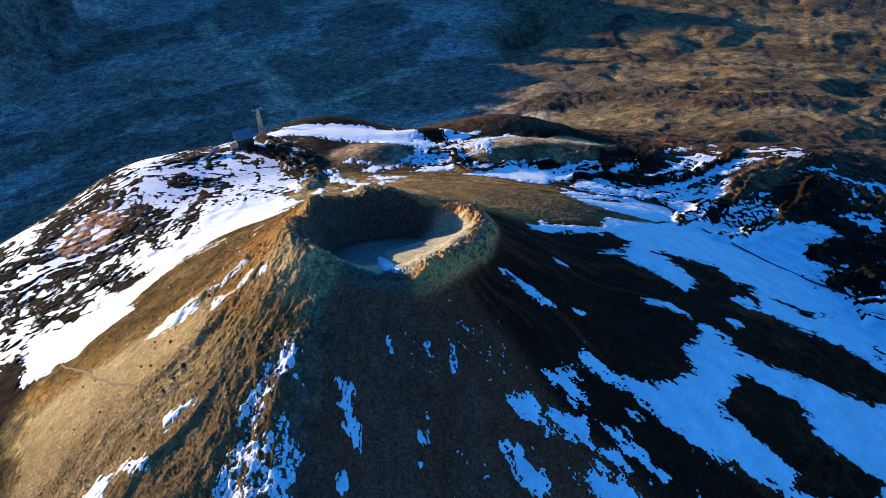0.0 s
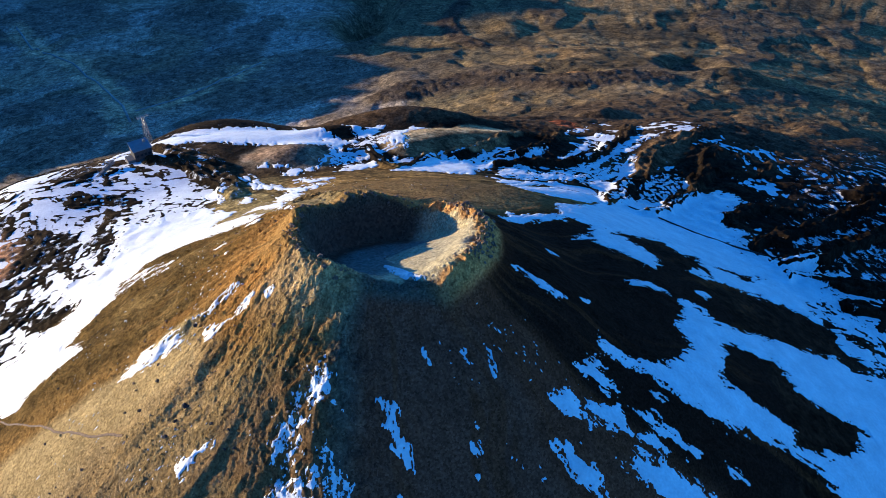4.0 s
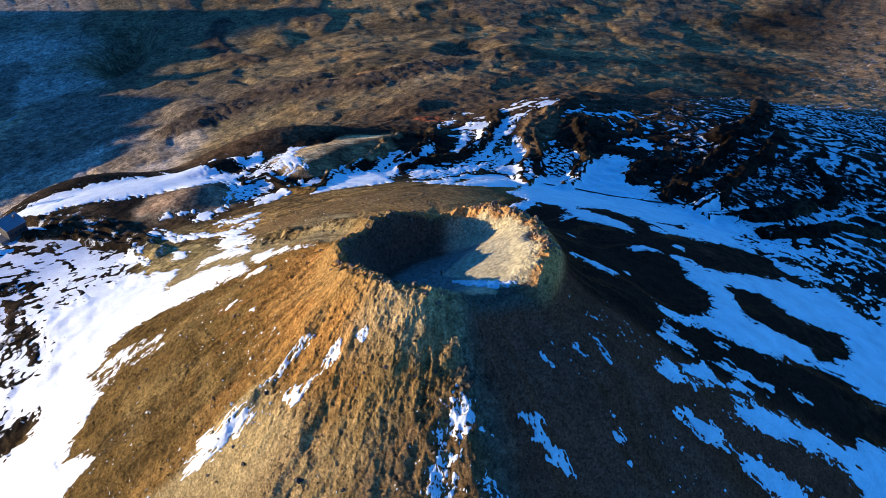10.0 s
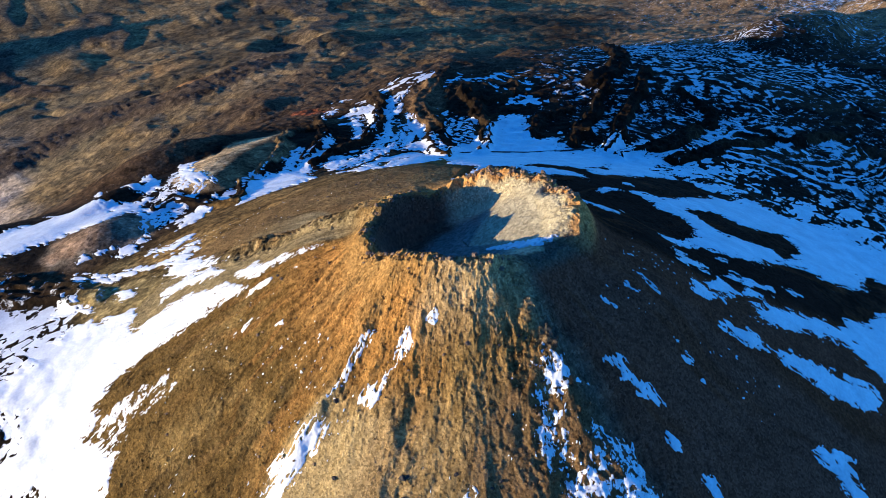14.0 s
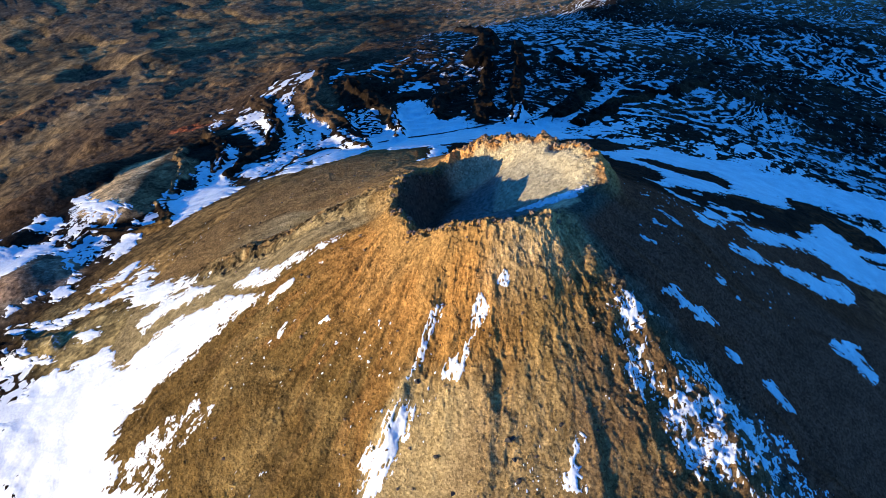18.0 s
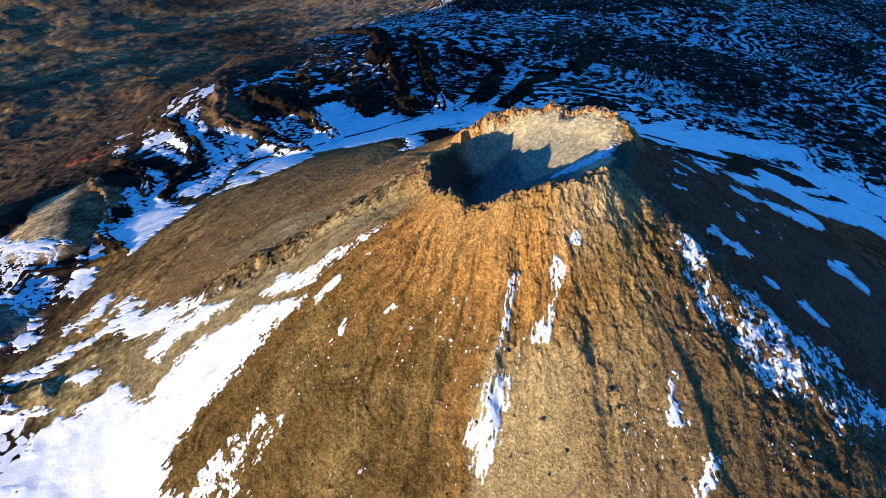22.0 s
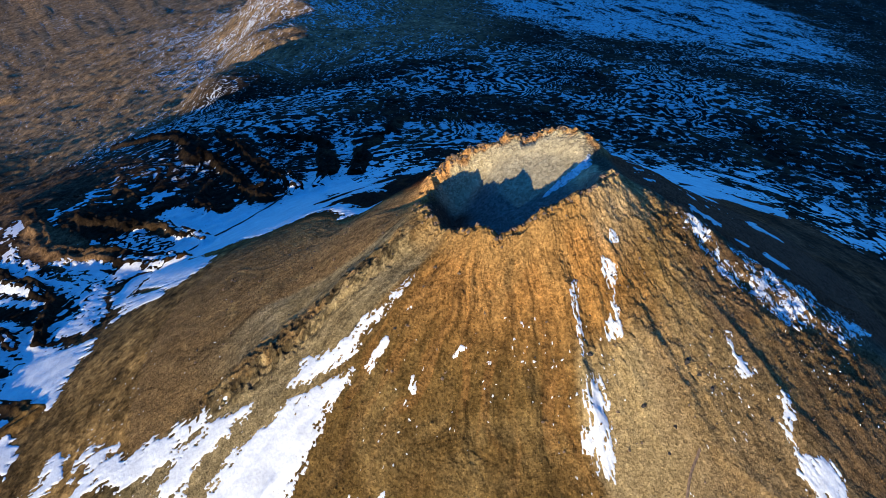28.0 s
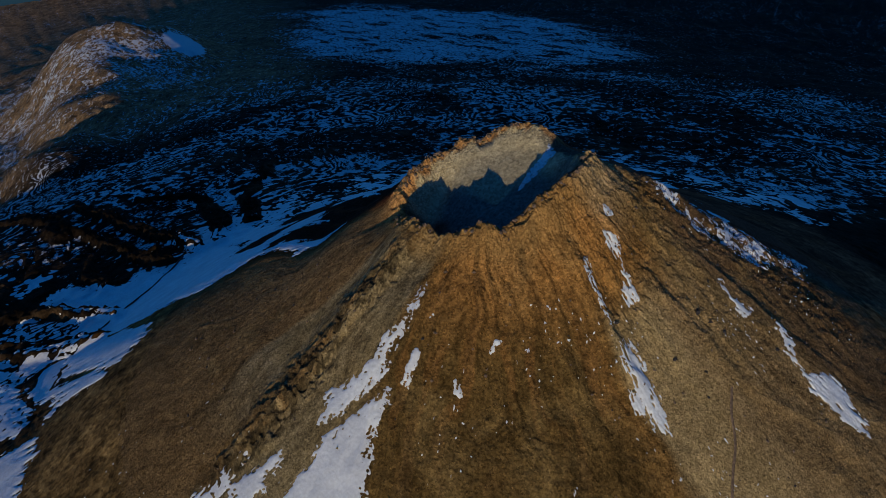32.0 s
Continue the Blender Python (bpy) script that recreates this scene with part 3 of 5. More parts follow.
def ground_tint(x, y):
    r, turn = np.hypot(x, y), np.degrees(np.arctan2(y, x))
    wide, broad = fractal(x / 60, y / 60, 4, 91), fractal(x / 420, y / 420, 4, 93)
    start = 292 - 85 * sector(turn, 118, 222, 18) - 25 * sector(turn, 55, 118, 20) * (1 - sector(turn, 118, 222, 18))
    c = np.zeros(x.shape + (3,)) + (0.0145, 0.0105, 0.0075)
    near = smooth(start + 30, start - 20, r + 14 * fractal(x / 30, y / 30, 2, 51))
    c = blend(c, cone_tint(x, y), near)
    c = blend(c, (0.05, 0.034, 0.02), smooth(0.3, 0.8, wide) * (1 - near) * 0.7)
    north = smooth(26, 44, turn + 6 * broad) * smooth(440, 580, r)
    plain = smooth(950, 1500, r + 160 * broad)
    c = blend(c, (0.048, 0.034, 0.023), north)
    dim = sector(turn, 28, 64, 7) * smooth(1900, 1300, r)
    c = blend(c, (0.21, 0.155, 0.085), north * plain)
    c = blend(c, (0.19, 0.10, 0.042), north * plain * smooth(0.4, 0.9, broad) * 0.35)
    c = blend(c, (0.04, 0.036, 0.03), north * plain * smooth(0.05, -0.5, fractal(x / 260 + 7, y / 150, 4, 95)))
    c = blend(c, (0.10, 0.096, 0.075), sector(turn + 5 * broad, 77, 88, 5) * smooth(1300, 1700, r) * 0.8)
    # pale grey painted on the far shaded plain in place of haze
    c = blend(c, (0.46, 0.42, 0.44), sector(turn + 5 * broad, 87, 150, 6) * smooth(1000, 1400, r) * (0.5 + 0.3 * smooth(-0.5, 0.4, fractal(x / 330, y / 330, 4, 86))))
    wx, wy = x + 90 * fractal(x / 260, y / 260, 2, 53), y + 90 * fractal(x / 260 + 40, y / 260, 2, 57)
    lobes = tongues(x, y)
    c = blend(c, (0.11, 0.086, 0.062), north * plain * lobes * 0.75)
    c = blend(c, (0.23, 0.165, 0.08), north * plain * (1 - lobes) * 0.25)
    # north-east slope: dark brown rock, its shadow also put into the colour
    c = blend(c, (0.075, 0.052, 0.036), north * dim * 0.7)
    west = smooth(900, 1300, r) * sector(turn, -8, 26, 8)
    c = blend(c, (0.21, 0.145, 0.085), west)
    u, v = wedge(x, y)
    edge = np.hypot(u, np.where(v > 0, v / 1.6, v / 1.25)) + 0.1 * fractal(x / 22, y / 22, 3, 99)
    c = blend(c, (0.52, 0.39, 0.23), smooth(1.05, 0.9, edge))
    c = blend(c, (0.12, 0.082, 0.046), smooth(1.05, 0.9, edge) * smooth(0.25, -0.15, v + 0.15 * fractal(x / 14, y / 14, 3, 98)) * 0.95)
    grey = smooth(1.0, 0.6, np.hypot((x + 34) / 52, (y - 322) / 40) + 0.15 * fractal(x / 25, y / 25, 3, 96))
    c = blend(c, (0.16, 0.135, 0.11), grey)
    c = blend(c, (0.24, 0.165, 0.115), grey * smooth(-0.2, 0.6, fractal(x / 20, y / 20, 3, 94)) * 0.8)
    hump = smooth(1.0, 0.6, np.hypot(((x - 305) * 0.75 + (y - 325) * 0.66) / 82, ((y - 325) * 0.75 - (x - 305) * 0.66) / 26))
    c = blend(c, (0.13, 0.085, 0.05), hump * 0.85)
    pale = smooth(0.25, 0.02, np.abs(fractal(wx / 900, wy / 700, 2, 92))) * smooth(0.0, 0.3, fractal(x / 700, y / 700, 2, 90))
    c = blend(c, (0.30, 0.235, 0.14), north * plain * pale * 0.3)
    c = blend(c, (0.26, 0.145, 0.06), smooth(1.0, 0.4, np.hypot((x - 740) / 170, (y - 1655) / 80) + 0.2 * fractal(x / 60, y / 60, 3, 88)) * 0.8)
    c = blend(c, (0.06, 0.047, 0.04), smooth(1.0, 4.0, flow_height(x, y)) * smooth(900, 1200, r) * 0.9)
    for line in ([(-1188, 3425), (-1043, 3056), (-853, 2836), (-678, 2446), (-568, 2181), (-517, 1980)], [(-520, 2102), (-379, 2206), (-217, 2351), (-120, 2509)]):
        for (ax, ay), (bx, by) in zip(line, line[1:]):
            f = np.clip(((x - ax) * (bx - ax) + (y - ay) * (by - ay)) / ((bx - ax) ** 2 + (by - ay) ** 2), 0, 1)
            gap = np.hypot(x - ax - f * (bx - ax), y - ay - f * (by - ay)) + 35 * fractal(x / 60, y / 60, 3, 80)
            c = blend(c, (0.50, 0.40, 0.27), smooth(70, 25, gap) * 0.6)
    c = blend(c, (0.23, 0.075, 0.035), smooth(1.0, 0.6, np.hypot((x - 262) / 14, (y - 466) / 36) + 0.3 * fractal(x / 9, y / 9, 3, 79)) * 0.9)
    pink = smooth(1.0, 0.6, np.hypot((x + 262) / 30, (y - 215) / 42))
    c = blend(c, (0.30, 0.17, 0.10), pink)
    c = blend(c, (0.10, 0.066, 0.04), smooth(1.0, 0.5, np.hypot((x - 70) / 170, (y - 470) / 55)) * 0.6)
    return np.clip(c * (1.02, 1.02, 0.9), 0.003, 0.8)


# ---- ground: one sheet from the foot of the cone to the horizon ----
turns = np.radians(np.concatenate([np.linspace(-78, 168, 1080, endpoint=False), np.linspace(168, 282, 120, endpoint=False)]))
radii = [186.0]
while radii[-1] < 8500:
    radii.append(radii[-1] * (1.0048 if radii[-1] < 900 else 1.009 if radii[-1] < 3500 else 1.03))
R, T = np.meshgrid(np.array(radii), turns, indexing="ij")
GX, GY = R * np.cos(T), R * np.sin(T)
broad, rubble = relief(GX, GY)
LAND = land(GX, GY) + broad
GZ = LAND + rubble - 2.5 * smooth(197, 188, R)
turn = np.degrees(T)
trough = smooth(0.4, -1.2, rubble / swell(R, turn))
DUST = (0.20 + 0.42 * smooth(570, 360, R)) * smooth(40, 22, turn) * smooth(-85, -70, turn) * smooth(275, 320, R) * (0.1 + 1.05 * trough) * (0.6 + 0.5 * smooth(-0.7, 0.7, fractal(GX / 130, GY / 130, 3, 121)))
drift = inside_by(GX + 120 * fractal(GX / 300, GY / 300, 3, 123), GY + 120 * fractal(GX / 300 + 5, GY / 300, 3, 124), [(2100, -310), (1477, -393), (1226, -485), (1395, -730), (1020, -690), (735, -640), (720, -768), (1017, -853), (1584, -1454), (2168, -1811), (2827, -1605), (3510, -1040), (3111, -607)])
DUST = np.maximum(DUST, smooth(-160, 260, drift) * (0.16 + 0.42 * smooth(-0.8, 0.6, ridged(GX / 150 + GY / 300, GY / 50 - GX / 160, 3, 125))))
DUST = np.maximum(DUST, 0.45 * smooth(1.0, 0.5, np.hypot((GX - 1950) / 260, (GY - 150) / 300)) * smooth(-0.3, 0.5, fractal(GX / 70, GY / 70, 3, 127)))
DUST = np.maximum(DUST, 0.95 * smooth(1.0, 0.7, np.hypot((GX - 2060) / 110, (GY + 110) / 60)))
DUST = np.maximum(DUST, 0.36 * smooth(1300, 1600, R) * smooth(3600, 2600, R) * sector(turn, -3, 15, 4) * smooth(-0.2, 0.55, ridged(GX / 60 - GY / 90, GY / 34 + GX / 120, 3, 126)))
DUST = np.maximum(DUST, 0.3 * sector(turn, 108, 168, 6) * smooth(220, 245, R) * smooth(520, 440, R))
FOLDED = smooth(40, 24, turn) * smooth(-85, -70, turn) * smooth(335, 430, R) * (0.5 + 0.5 * smooth(-0.8, 0.3, fractal(GX / 150, GY / 150, 3, 129))) * (1 - 0.6 * smooth(900, 1500, R)) * smooth(2.0, 0.5, flow_height(GX, GY))
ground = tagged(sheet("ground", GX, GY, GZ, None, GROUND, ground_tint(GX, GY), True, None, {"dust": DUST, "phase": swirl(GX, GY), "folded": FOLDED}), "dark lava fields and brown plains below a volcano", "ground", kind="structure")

# ---- the cone: slope, crater wall and crater floor ----
cone = tagged(new("volcanic_cone"), "brown and orange volcanic cone with a summit crater", "volcano")
turns = np.radians(np.linspace(-180, 180, 1350, endpoint=False))


def cone_part(name, inner, outer, count, label, mat=SCREE):
    r, t = np.meshgrid(np.linspace(inner, outer, count), turns, indexing="ij")
    x, y = r * np.cos(t), r * np.sin(t)
    b, f = relief(x, y)
    z = land(x, y) + b + f - 2.5 * smooth(199, 204, r)
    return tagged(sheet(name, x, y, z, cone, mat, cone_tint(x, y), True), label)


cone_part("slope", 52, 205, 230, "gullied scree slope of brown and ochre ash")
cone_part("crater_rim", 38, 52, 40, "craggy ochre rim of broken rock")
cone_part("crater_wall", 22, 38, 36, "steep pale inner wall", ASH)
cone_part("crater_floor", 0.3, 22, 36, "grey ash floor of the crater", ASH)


# ---- snow ----
def pieces(cells):
    """Numbers the connected pieces of a grid of cells, and gives their sizes."""
    number, sizes = np.zeros(cells.shape, int), [0]
    for start in zip(*np.nonzero(cells)):
        if number[start]:
            continue
        sizes.append(0)
        number[start], pile = len(sizes) - 1, [start]
        while pile:
            i, j = pile.pop()
            sizes[-1] += 1
            for k in ((i + 1, j), (i - 1, j), (i, j + 1), (i, j - 1)):
                if 0 <= k[0] < cells.shape[0] and 0 <= k[1] < cells.shape[1] and cells[k] and not number[k]:
                    number[k] = len(sizes) - 1
                    pile.append(k)
    return number, sizes


crumbs = []


def near_outline(x, y, outline, pad):
    """Distance into an outline, worked out near it alone; -99 elsewhere."""
    px, py = [p[0] for p in outline], [p[1] for p in outline]
    i = np.nonzero((x[:, 0] > min(px) - pad) & (x[:, 0] < max(px) + pad))[0]
    j = np.nonzero((y[0] > min(py) - pad) & (y[0] < max(py) + pad))[0]
    found = np.full(x.shape, -99.0)
    if len(i) and len(j):
        box_of = (slice(i[0], i[-1] + 1), slice(j[0], j[-1] + 1))
        found[box_of] = inside_by(x[box_of], y[box_of], outline)
    return found


def snow_cover(outlines, bare, step, label="wind-packed white snow patch on volcanic scree", speckle=0.0):
    """Snow inside the outlines, less the bare ones, with edges frayed down the slope; each unbroken piece is a thing."""
    px, py = [p[0] for o in outlines for p in o], [p[1] for o in outlines for p in o]
    pad = 7
    x, y = np.meshgrid(np.arange(min(px) - pad, max(px) + pad, step), np.arange(min(py) - pad, max(py) + pad, step), indexing="ij")
    r, turn = np.hypot(x, y), np.arctan2(y, x)
    inner = np.full(x.shape, -99.0)
    slim = np.zeros(x.shape)
    for outline in outlines:
        own = near_outline(x, y, outline, pad)
        slim = np.where(own > inner, float(smooth(6, 2, np.array(own.max()))), slim)
        # neighbouring outlines flow together
        inner = np.maximum(inner, own) + 1.3 * np.exp(-np.abs(inner - own)) * smooth(-2.0, -0.5, np.minimum(inner, own))
    for outline in bare:
        inner = np.minimum(inner, -near_outline(x, y, outline, pad))
    size = 0.9 + np.clip(r, 0, 320) / 260
    fall = fractal(turn * 70, np.log(r + 5) * 9, 3, 101)
    ragged = 0.95 * size * fall + 1.15 * size * fractal(x / 7, y / 7, 5, 103, 0.74)
    depth = inner + ragged * (1 - 0.62 * slim)
    # stones standing through near the edges
    holes = fractal(turn * 90, np.log(r + 5) * 22, 3, 105, 0.8)
    depth = depth - 2.6 * size * smooth(0.35, 0.75, holes) * smooth(8 * size, 1.0, depth) * (depth > 0)
    b, f = relief(x, y)
    # drifts even out the blocks beneath them
    k = 4
    sums = np.cumsum(np.cumsum(np.pad(f, ((k + 1, k), (k + 1, k)), mode="edge"), 0), 1)
    w = 2 * k + 1
    fill = (sums[w:, w:] - sums[:-w, w:] - sums[w:, :-w] + sums[:-w, :-w])[:f.shape[0], :f.shape[1]] / (w * w) * smooth(190, 205, r)
    f = f - fill
    level = np.where(depth < 0, depth * 0.6, 0.18 + 0.3 * slim + 0.4 * smooth(0, 4, depth) + 0.45 * smooth(5, 16, depth))
    if speckle:
        level = np.minimum(level, 0.5) + speckle * (0.75 * fractal(x / 2.2, y / 2.2, 3, 107, 0.8) + 0.7 * fractal(x / 9, y / 9, 3, 108, 0.6) + 0.3 * fractal(turn * 16, np.log(r) * 6, 3, 109, 0.6) - 0.2) - 0.15
    over = level - f
    if speckle:
        over = np.where(f > 0.7, -1, over)
    cells = np.maximum(np.maximum(over[:-1, :-1], over[1:, :-1]), np.maximum(over[:-1, 1:], over[1:, 1:])) > 0
    z = land(x, y) + b + fill + np.maximum(np.minimum(level, 0.3) if speckle else level, f - 0.8)
    number, sizes = pieces(cells)
    least = 14 if not speckle else 30
    for k, count in enumerate(sizes):
        if count * step * step > least:
            i, j = np.nonzero(number == k)
            box_of = (slice(i.min(), i.max() + 2), slice(j.min(), j.max() + 2))
            own = (number == k)[i.min():i.max() + 1, j.min():j.max() + 1]
            tagged(sheet("snow_patch", x[box_of], y[box_of], z[box_of], None, SNOW, None, False, own), label, "snow patch", "snow patches on the volcano")
    crumbs.append((x, y, z, cells & (np.array(sizes)[number] * step * step <= least)))


# plan outlines of the snow: the shaded east slope, the cone, the west and north shoulders, the rocky rib, the block fields and the crater
EAST_SNOW, EAST_BARE = [], []
EAST_SNOW.append([(109, 54), (127, 66), (140, 91), (149, 94), (151, 82), (163, 84), (167, 76), (171, 64), (170, 53), (162, 43), (152, 40), (146, 48), (136, 50), (128, 51), (127, 58)])
EAST_SNOW.append([(127, 15), (136, 19), (146, 21), (155, 17), (157, 13), (147, 13), (138, 14), (132, 14)])
EAST_SNOW.append([(176, 17), (176, 7), (178, 0), (215, 0), (271, 6), (280, -7), (285, -22), (297, -34), (303, -49), (312, -62), (335, -81), (222, -118), (207, -113), (194, -104), (190, -95), (184, -86), (165, -80), (150, -76), (140, -67), (127, -63), (112, -59), (102, -54), (86, -53), (87, -44), (86, -41), (94, -45), (102, -49), (120, -50), (135, -39), (154, -21), (166, -4)])
EAST_BARE.append([(173, -22), (204, -22), (206, -32), (209, -41), (220, -50), (240, -57), (229, -69), (219, -78), (186, -78), (187, -71), (179, -63), (168, -57), (155, -49), (162, -38)])
EAST_SNOW.append([(86, -45), (90, -41), (93, -47), (99, -50), (107, -50), (117, -49), (118, -54), (127, -47), (137, -39), (144, -32), (143, -25), (143, -16), (152, -5), (158, 7), (163, 15), (172, 15), (172, 6), (180, 2), (191, -2), (182, -21), (173, -22), (166, -29), (157, -40), (150, -41), (155, -46), (157, -53), (166, -64), (153, -79), (142, -79), (137, -77), (130, -73), (124, -70), (116, -66), (111, -62), (107, -59), (102, -59), (91, -56), (87, -52)])
EAST_SNOW.append([(73, 70), (83, 83), (97, 84), (113, 90), (134, 115), (136, 103), (118, 81), (104, 77), (85, 66), (75, 55)])
EAST_SNOW.append([(140, 127), (160, 155), (190, 194), (205, 200), (224, 222), (245, 221), (259, 208), (287, 230), (294, 229), (310, 237), (328, 245), (340, 237), (340, 222), (322, 209), (307, 198), (293, 186), (302, 175), (311, 164), (286, 145), (288, 136), (295, 122), (318, 124), (355, 138), (320, 76), (303, 65), (293, 69), (288, 82), (275, 91), (257, 89), (246, 91), (230, 94), (218, 96), (208, 91), (203, 100), (206, 116), (199, 125), (202, 146), (199, 161), (190, 168), (175, 162), (148, 126)])
EAST_SNOW.append([(190, 57), (203, 71), (211, 73), (215, 64), (217, 80), (220, 93), (231, 99), (243, 89), (254, 85), (268, 90), (284, 108), (306, 111), (330, 120), (290, 41), (279, 47), (268, 55), (257, 58), (241, 57), (230, 57), (213, 54), (202, 54)])
EAST_SNOW.append([(181, 28), (189, 34), (193, 28), (184, 21)])
EAST_SNOW.append([(296, 40), (302, 35), (309, 20), (318, 16), (300, -6), (295, 2), (288, 10), (287, 20)])
EAST_SNOW.append([(293, -1), (305, -15), (297, -39), (294, -65), (312, -90), (339, -116), (341, -147), (349, -174), (360, -199), (307, -195), (296, -175), (281, -154), (267, -133), (251, -113), (216, -94), (196, -73), (163, -57), (194, -36)])
EAST_SNOW.append([(88, -95), (115, -107), (138, -123), (159, -123), (168, -138), (199, -161), (230, -188), (209, -186), (184, -167), (162, -151), (122, -129), (104, -116), (87, -104)])
EAST_SNOW.append([(86, -77), (87, -89), (69, -85), (70, -79)])
EAST_SNOW.append([(254, -153), (270, -173), (267, -191), (252, -190), (246, -172)])
EAST_SNOW.append([(220, -136), (204, -153), (179, -165), (218, -206), (203, -222), (181, -234), (181, -263), (152, -249), (146, -218), (158, -199), (133, -164), (122, -137), (148, -126)])
EAST_SNOW.append([(244, 253), (225, 223), (228, 194), (235, 179), (248, 161), (261, 135), (141, 82), (121, 99), (128, 121), (131, 135), (186, 176), (217, 210), (223, 227)])
EAST_SNOW.append([(52, -22), (57.5, -18.3), (61, -21.1), (67.3, -22.6), (72.3, -24.9), (77.6, -24.8), (79.8, -27.7), (72.6, -31.5), (67.6, -30.5), (64.3, -26.2), (59.4, -23.8), (54.4, -23.2)])
EAST_SNOW.append([(81.3, 14.9), (89.4, 18.3), (89.8, 15.5), (83.7, 11.6)])
EAST_SNOW.append([(85.9, -22.1), (93.1, -19.7), (91.2, -23.2), (87, -24.1)])
EAST_SNOW.append([(67.4, -64.1), (75.3, -58.3), (83, -55.9), (85, -60.2), (83.2, -64.8), (87.7, -68.1), (86.9, -74.2), (82.1, -73.8), (77.5, -71.8), (74.1, -69.6), (70.7, -67.4)])
EAST_SNOW.append([(53.2, -80.5), (58.1, -77.2), (64, -75.3), (66, -80), (69.3, -82.3), (72.6, -84.6), (75.7, -88.1), (70.8, -90.7), (66.2, -91), (65.3, -87.5), (60.7, -87.6), (57.4, -85.4), (55.4, -82.4)])
EAST_SNOW.append([(52.6, -94), (58.8, -97), (64.9, -102.6), (69.3, -107.8), (72.1, -113.9), (81, -120), (87.4, -127.6), (95.7, -136), (107.9, -146.1), (114.8, -154.4), (101.8, -159.7), (89, -154.3), (81.5, -147.2), (76.9, -138.9), (73.5, -131.6), (69.5, -124.5), (66, -117.9), (63, -109.8), (56.1, -103.1), (53.9, -99.9)])
EAST_SNOW.append([(46.5, -97), (51.2, -94.1), (53.3, -95), (53.1, -97.9), (57.3, -101.9), (61.6, -104), (64.8, -106.2), (67.8, -110), (59.9, -111.2), (55.8, -107.6), (52.7, -104.4), (49.7, -99.4)])
EAST_SNOW.append([(85.8, -94.1), (90.7, -96.2), (97.1, -100.8), (108.2, -104.9), (108.3, -108.1), (127.2, -112.5), (134.6, -119.2), (139.5, -125.5), (123.2, -120.7), (106.4, -115.4), (92.5, -115.8), (87.8, -110.3), (81.5, -105.7), (77.3, -101.8), (80.8, -98.3)])
EAST_SNOW.append([(131.5, -94.2), (138.4, -97.8), (141.7, -103.1), (150.2, -106.4), (137.4, -104.9), (130.7, -99.5)])
EAST_SNOW.append([(124.7, -128.1), (131.8, -133.3), (134.2, -137.2), (124.8, -132.9)])
EAST_SNOW.append([(90.2, -77.3), (93.7, -78.7), (101.3, -77.4), (104.3, -81.8), (109.9, -85), (115.2, -90.3), (121, -92.9), (115.6, -95.1), (109.6, -94), (106.5, -90.8), (101.8, -89.3), (103.5, -94.4), (99.6, -95.9), (95.2, -93.1), (90.8, -90.9), (89.7, -89.6), (97.3, -87.1), (95.5, -83)])
EAST_SNOW.append([(105, -67), (109.2, -67.3), (112.6, -70), (109.6, -72.5), (105.3, -71.2)])
CONE_SNOW, CONE_BARE = [], []
CONE_SNOW.append([(40.9, -146.6), (47.3, -148.7), (55, -156), (57.2, -160.7), (54.9, -161.8), (38.9, -153.4), (39.1, -149.1)])
CONE_SNOW.append([(-12, -122.7), (-9.6, -126), (-11.1, -130.8), (-11.9, -134.8), (-14.8, -138.2), (-17.1, -132.8), (-16, -127.6), (-15.2, -123.6)])
CONE_SNOW.append([(-15.3, -78.7), (-13.1, -78.5), (-12.3, -80.7), (-8.3, -80.8), (-6.6, -83.5), (-9, -86.8), (-8.7, -91), (-5.6, -93.6), (-5.3, -100.7), (-8.1, -100), (-9, -96.7), (-12.9, -94.8), (-14.3, -93.1), (-12, -90), (-15.2, -88.1), (-15.6, -86.4), (-12.9, -84.9)])
CONE_SNOW.append([(4.4, -63.5), (6.2, -63.4), (7, -69.1), (5.4, -68.6), (4.8, -66.4)])
CONE_SNOW.append([(19.6, -63.9), (22.5, -64.5), (22.9, -68.4), (25.5, -70.4), (22.1, -71.7), (20.2, -68.9)])
CONE_SNOW.append([(30.2, -62.5), (32.2, -65.4), (32.8, -69.6), (33.1, -75.2), (30.8, -74.9), (30.5, -69.9)])
CONE_SNOW.append([(19.9, -88.7), (22.5, -88.6), (21.8, -92), (20.1, -91.3)])
CONE_SNOW.append([(16.2, -94.8), (20.6, -94.3), (20.9, -98), (18.7, -99.4), (16.6, -97.3)])
CONE_SNOW.append([(-14.9, -107), (-12.7, -106.8), (-11.4, -112.2), (-15, -112)])
CONE_SNOW.append([(15.5, -104.4), (18.3, -104.8), (17.5, -106.4)])
CONE_SNOW.append([(-11.5, -106.6), (-11.2, -110.4), (-12.7, -113.7), (-15.2, -109.7)])
CONE_SNOW.append([(52.7, -152.7), (55.4, -158.6), (49.8, -165.8), (45.7, -170.1), (37.3, -168.4), (37.5, -161.2), (41.7, -155.5)])
CONE_SNOW.append([(-122.3, 1), (-117.5, -0.4), (-114.7, 3.2), (-110.6, 1.4), (-106.1, -2.6), (-97.4, -2.5), (-93, -3.1), (-92, -7.3), (-92.1, -10.8), (-97.1, -11.6), (-104.2, -11), (-109.2, -11.9), (-115.1, -9.8), (-121.8, -8), (-124.8, -7), (-123.2, -2.8)])
